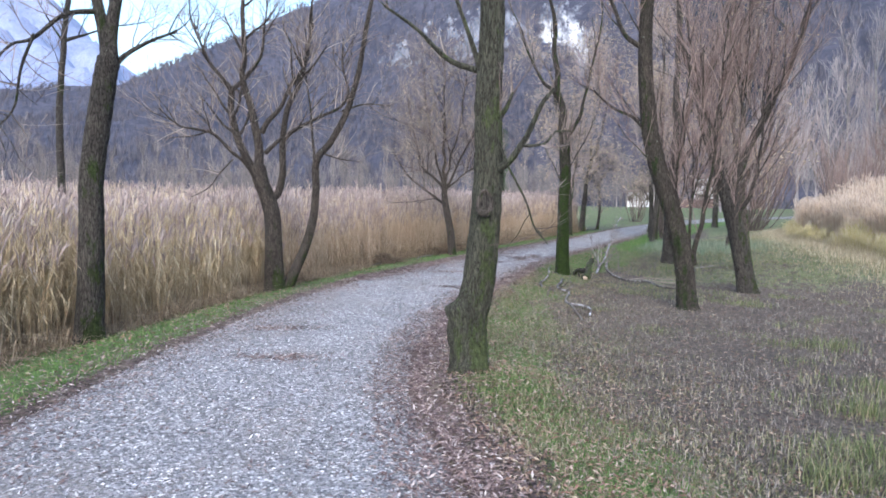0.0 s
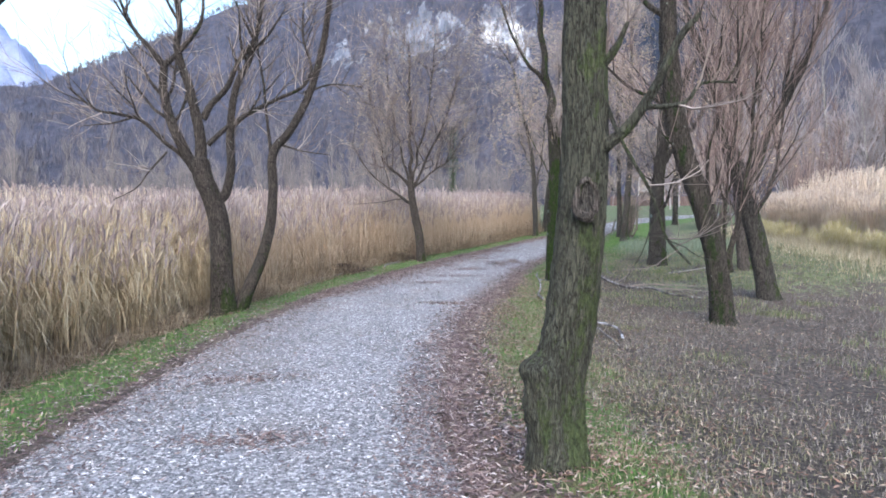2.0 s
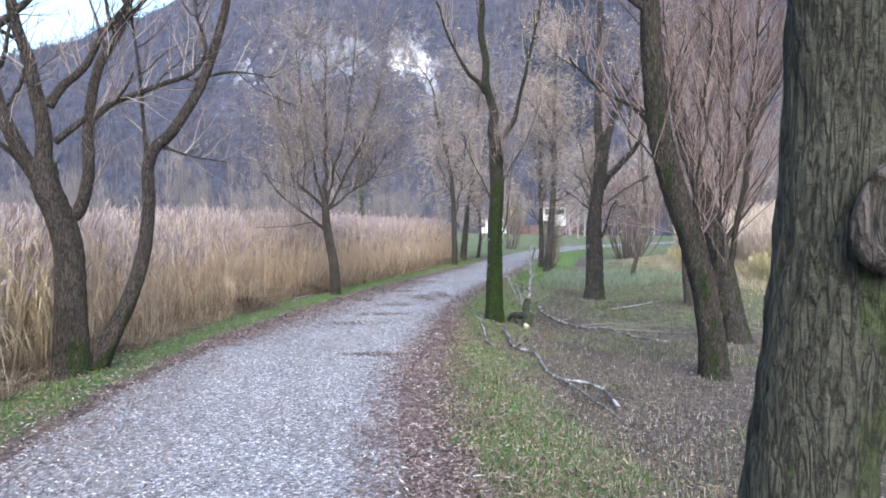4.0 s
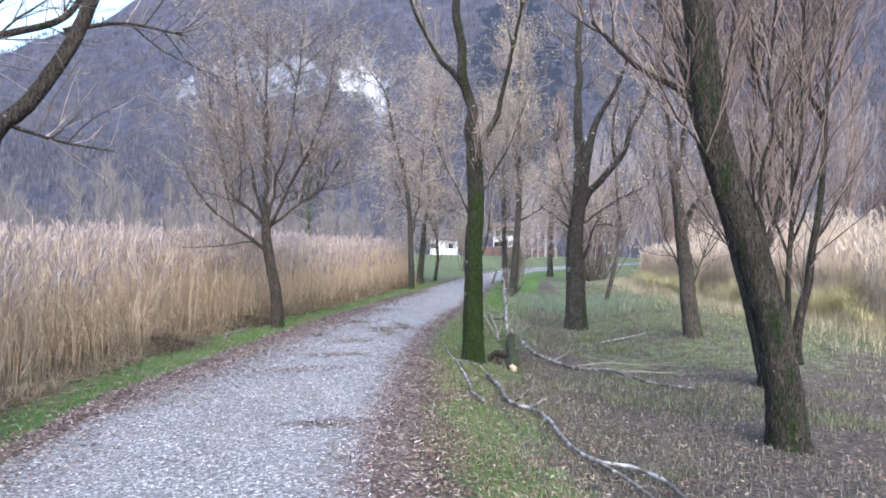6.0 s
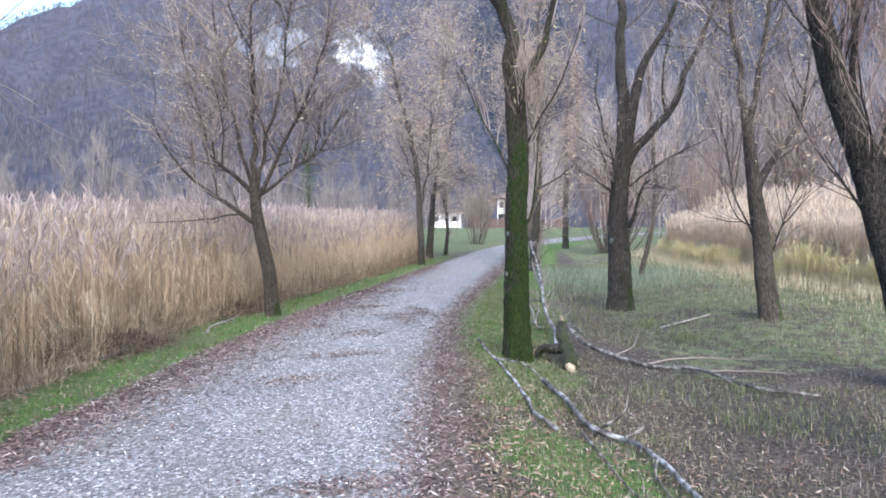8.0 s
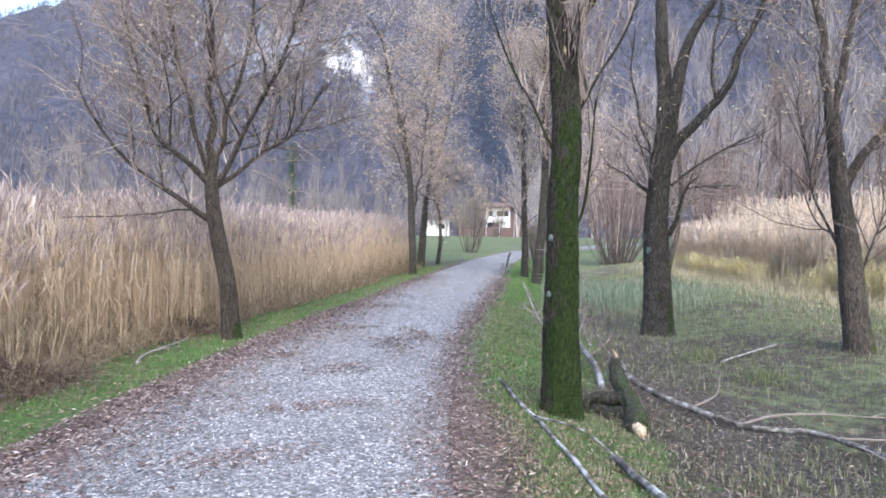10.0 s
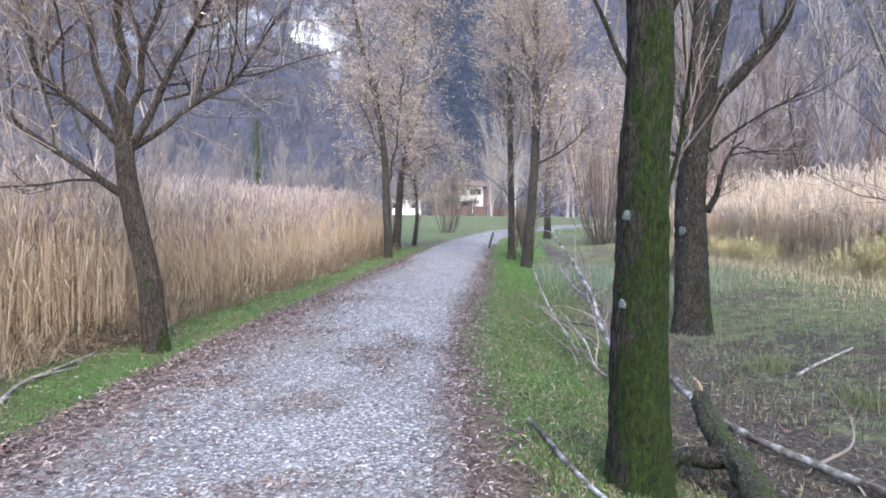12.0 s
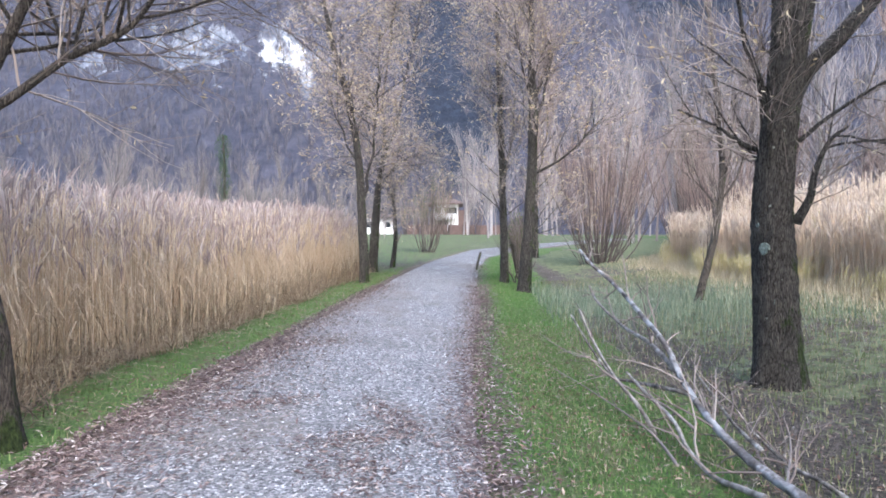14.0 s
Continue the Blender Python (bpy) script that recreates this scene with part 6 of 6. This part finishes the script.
fallen("broken_stump", (0.055, 0.095, [gz(3.86, 16.5, 0.42), gz(3.72, 16.22, 0.3), gz(3.61, 15.85, 0.15), gz(3.5, 15.64, 0.05)]),
       [(0.075, 0.045, [gz(3.51, 15.66, 0.06), gz(3.485, 15.6, 0.045), gz(3.46, 15.54, 0.03)], WOOD_SPLIT), (0.03, 0.075, [gz(3.33, 16.2, 0.0), gz(3.4, 16.22, 0.12), gz(3.52, 16.12, 0.17), gz(3.68, 16.04, 0.2)], BARK_DARK), (0.02, 0.008, [gz(3.85, 16.48, 0.42), gz(3.87, 16.53, 0.47), gz(3.88, 16.58, 0.52)], WOOD_SPLIT), (0.02, 0.008, [gz(3.45, 16.2, 0.14), gz(3.42, 16.05, 0.06), gz(3.44, 15.95, 0.0)], BARK_DARK)],
       "broken mossy log with a split end at the tree's foot", BARK_WARM, WOOD_SPLIT, 0, 0.02)
fallen("fallen_branch", (0.036, 0.016, [gz(4.12, 17.1, -0.02), gz(4.24, 17.4, 0.1), gz(4.36, 17.72, 0.18), gz(4.47, 17.99, 0.18), gz(4.62, 18.37, 0.20), gz(4.78, 18.77, 0.27), gz(4.88, 19.03, 0.41), gz(5.00, 19.32, 0.53), gz(5.10, 19.58, 0.70), gz(5.25, 19.95, 0.80), gz(5.51, 20.62, 0.99), gz(5.77, 21.26, 1.15), gz(6.09, 22.05, 1.32)]),
       [(0.022, 0.012, [gz(5.00, 19.32, 0.51), gz(5.20, 19.83, 0.60), gz(5.42, 20.38, 0.64), gz(5.77, 21.26, 0.76), gz(5.92, 21.63, 0.93)], WOOD_BARE),
        (0.019, 0.01, [gz(4.68, 19.19, 0.03), gz(4.61, 19.30, 0.21), gz(4.60, 19.55, 0.38), gz(4.61, 19.85, 0.60), gz(4.54, 19.95, 0.83)], WOOD_BARE),
        (0.019, 0.009, [gz(4.88, 19.03, 0.39), gz(4.83, 19.18, 0.38), gz(4.96, 19.77, 0.28), gz(4.96, 20.02, 0.26), gz(4.96, 20.32, 0.39), gz(5.04, 20.77, 0.67)], WOOD_GREY),
        (0.022, 0.01, [gz(4.34, 17.95, 0.11), gz(4.40, 18.19, 0.07), gz(4.48, 18.47, 0.03), gz(4.55, 18.73, 0.09), gz(4.59, 18.93, 0.21), gz(4.69, 19.26, 0.31), gz(4.81, 19.67, 0.38)], WOOD_BARE),
        (0.018, 0.007, [gz(4.98, 17.92, 0.03), gz(5.02, 18.12, 0.07), gz(5.07, 18.35, 0.07), gz(5.14, 18.66, 0.14), gz(5.18, 18.86, 0.28), gz(5.19, 18.99, 0.49)], WOOD_GREY),
        (0.012, 0.006, [gz(5.05, 18.36, -0.05), gz(5.06, 18.39, 0.15), gz(5.02, 18.30, 0.35)], WOOD_BARE),
        (0.016, 0.005, [gz(4.68, 18.26, 0.24), gz(4.84, 18.61, 0.29), gz(5.03, 19.03, 0.43), gz(5.19, 19.39, 0.56)], WOOD_GREY),
        (0.014, 0.005, [gz(4.78, 18.90, 0.17), gz(4.78, 19.18, 0.25), gz(4.86, 19.66, 0.24), gz(5.01, 20.29, 0.24)], TWIG_GREY),
        (0.011, 0.004, [gz(4.17, 18.45, 0.12), gz(4.42, 18.91, 0.12), gz(4.51, 19.25, 0.12), gz(4.67, 19.86, 0.12), gz(4.83, 20.73, 0.12)], TWIG_GREY),
        (0.009, 0.004, [gz(5.85, 21.52, 0.12), gz(5.69, 21.70, 0.12), gz(5.93, 22.73, 0.12)], TWIG_GREY)],
       "large fallen willow limb with bleached upturned shoots", WOOD_BARK, TWIG_GREY, 60)

# ---- house and far things ----


def box(buf, x0, x1, y0, y1, z0, z1):
    v = [(x, y, z) for z in (z0, z1) for y in (y0, y1) for x in (x0, x1)]
    buf.add(v, [(0, 2, 3, 1), (4, 5, 7, 6), (0, 1, 5, 4), (1, 3, 7, 5), (3, 2, 6, 7), (2, 0, 4, 6)])


def house(x, y, z, w, d, h, turn, label, windows, roof_over=0.7, roof_rise=1.5, balcony=True, wing=0.0):
    root = tagged(new("house"), label, "house")
    root.matrix_world = pose(x, y, z, 0, 0, turn)
    b = Buf()
    box(b, -w / 2, w / 2, -d / 2, d / 2, -1, h)
    part("wall", b, PLASTER, root, "white rendered wall")
    b = Buf()
    o, r = roof_over, roof_rise
    W, D = w / 2 + o, d / 2 + o
    v = [(-W, -D, h), (W, -D, h), (W, D, h), (-W, D, h), (-W, -D, h + 0.2), (W, -D, h + 0.2), (W, D, h + 0.2), (-W, D, h + 0.2), (-W * 0.5, 0, h + r), (W * 0.5, 0, h + r)]
    b.add(v, [(3, 2, 1, 0), (0, 1, 5, 4), (1, 2, 6, 5), (2, 3, 7, 6), (3, 0, 4, 7), (4, 5, 9, 8), (6, 7, 8, 9)], [(5, 6, 9), (7, 4, 8)])
    roof = part("roof", b, ROOF_TILE, root, "dull red tiled hip roof")
    b = Buf()
    box(b, w * 0.15, w * 0.15 + 0.6, -0.3, 0.3, h + r * 0.6, h + r + 0.8)
    part("chimney", b, BRICK_RED, roof)
    if wing:
        b = Buf()
        box(b, w / 2 + 0.01, w / 2 + wing, -d / 2 + 0.8, d / 2, -1, h * 0.82)
        part("wing", b, BRICK_RED, root, "brown side wing")
    for wx, wz, ww, wh in windows:
        b = Buf()
        box(b, wx - ww / 2, wx + ww / 2, -d / 2 - 0.03, -d / 2 + 0.05, wz, wz + wh)
        win = part("window", b, DARK_GLASS, root, "dark window")
        b = Buf()
        box(b, wx - ww / 2 - 0.1, wx + ww / 2 + 0.1, -d / 2 - 0.12, -d / 2 - 0.03, wz - 0.1, wz)
        part("sill", b, PLASTER, win)
    if balcony:
        b = Buf()
        box(b, -w / 2 + 0.5, w / 2 - 0.5, -d / 2 - 1.3, -d / 2 - 0.01, h * 0.52, h * 0.52 + 0.16)
        box(b, -w / 2 + 0.5, w / 2 - 0.5, -d / 2 - 1.3, -d / 2 - 1.2, h * 0.52 + 0.16, h * 0.52 + 1.0)
        part("balcony", b, PLASTER, root)
    return root


house(52.6, 128, 3.4, 4.6, 8, 5.7, -24, "white two-storey house with hip roof beyond the meadow", [(0.9, 3.9, 2.2, 1.2), (-1.4, 3.9, 0.8, 1.2), (-0.9, 1.9, 2.4, 0.9)], 1.1, 1.3, True, 2.2)
house(41.0, 133, 3.7, 5.6, 6, 2.9, -18, "long low white outbuilding by the house", [(-2.2, 1.2, 1.0, 1.0), (1.4, 1.2, 1.0, 1.0)], 0.5, 0.9, False)


def garden_wall():
    b = Buf()
    for k in range(7):
        x0 = 41 + k * 2.4
        y0 = 119 - k * 0.6
        z0 = float(ground_z(x0, y0))
        box(b, x0, x0 + 2.4, y0 - 0.15, y0 + 0.15, z0 - 0.3, z0 + 1.7)
    whole("garden_wall", b, BRICK_RED, "dark reddish-brown garden wall before the house", "wall", "structure")


garden_wall()


def marker_post(x, y, h, lean):
    base = gz(x, y)
    b = Buf()
    stem(b, (0.045, 0.04, [(x, y, base[2] - 0.2), (x + lean * 0.5, y, base[2] + h * 0.5), (x + lean, y, base[2] + h)]), 8, 0.12)
    whole("wooden_post", b, BARK_PALE, "leaning grey wooden post at the path's edge", "post", group="path posts", smooth=True, origin=base)


marker_post(10.85, 34.2, 0.6, 0.2)
marker_post(12.6, 35.2, 1.3, 0.0)

bush(33.5, 100, 4.5, 26, TWIG_GREY, "dull green garden shrub before the house", 1500, 0.5)
bush(38.5, 97, 5.0, 26, TWIG_GREY, "dull green garden shrub before the house", 1800, 0.5)
bush(46.0, 103, 6.0, 26, TWIG_GREY, "tall bare garden shrub beside the house", 600, 0.45)
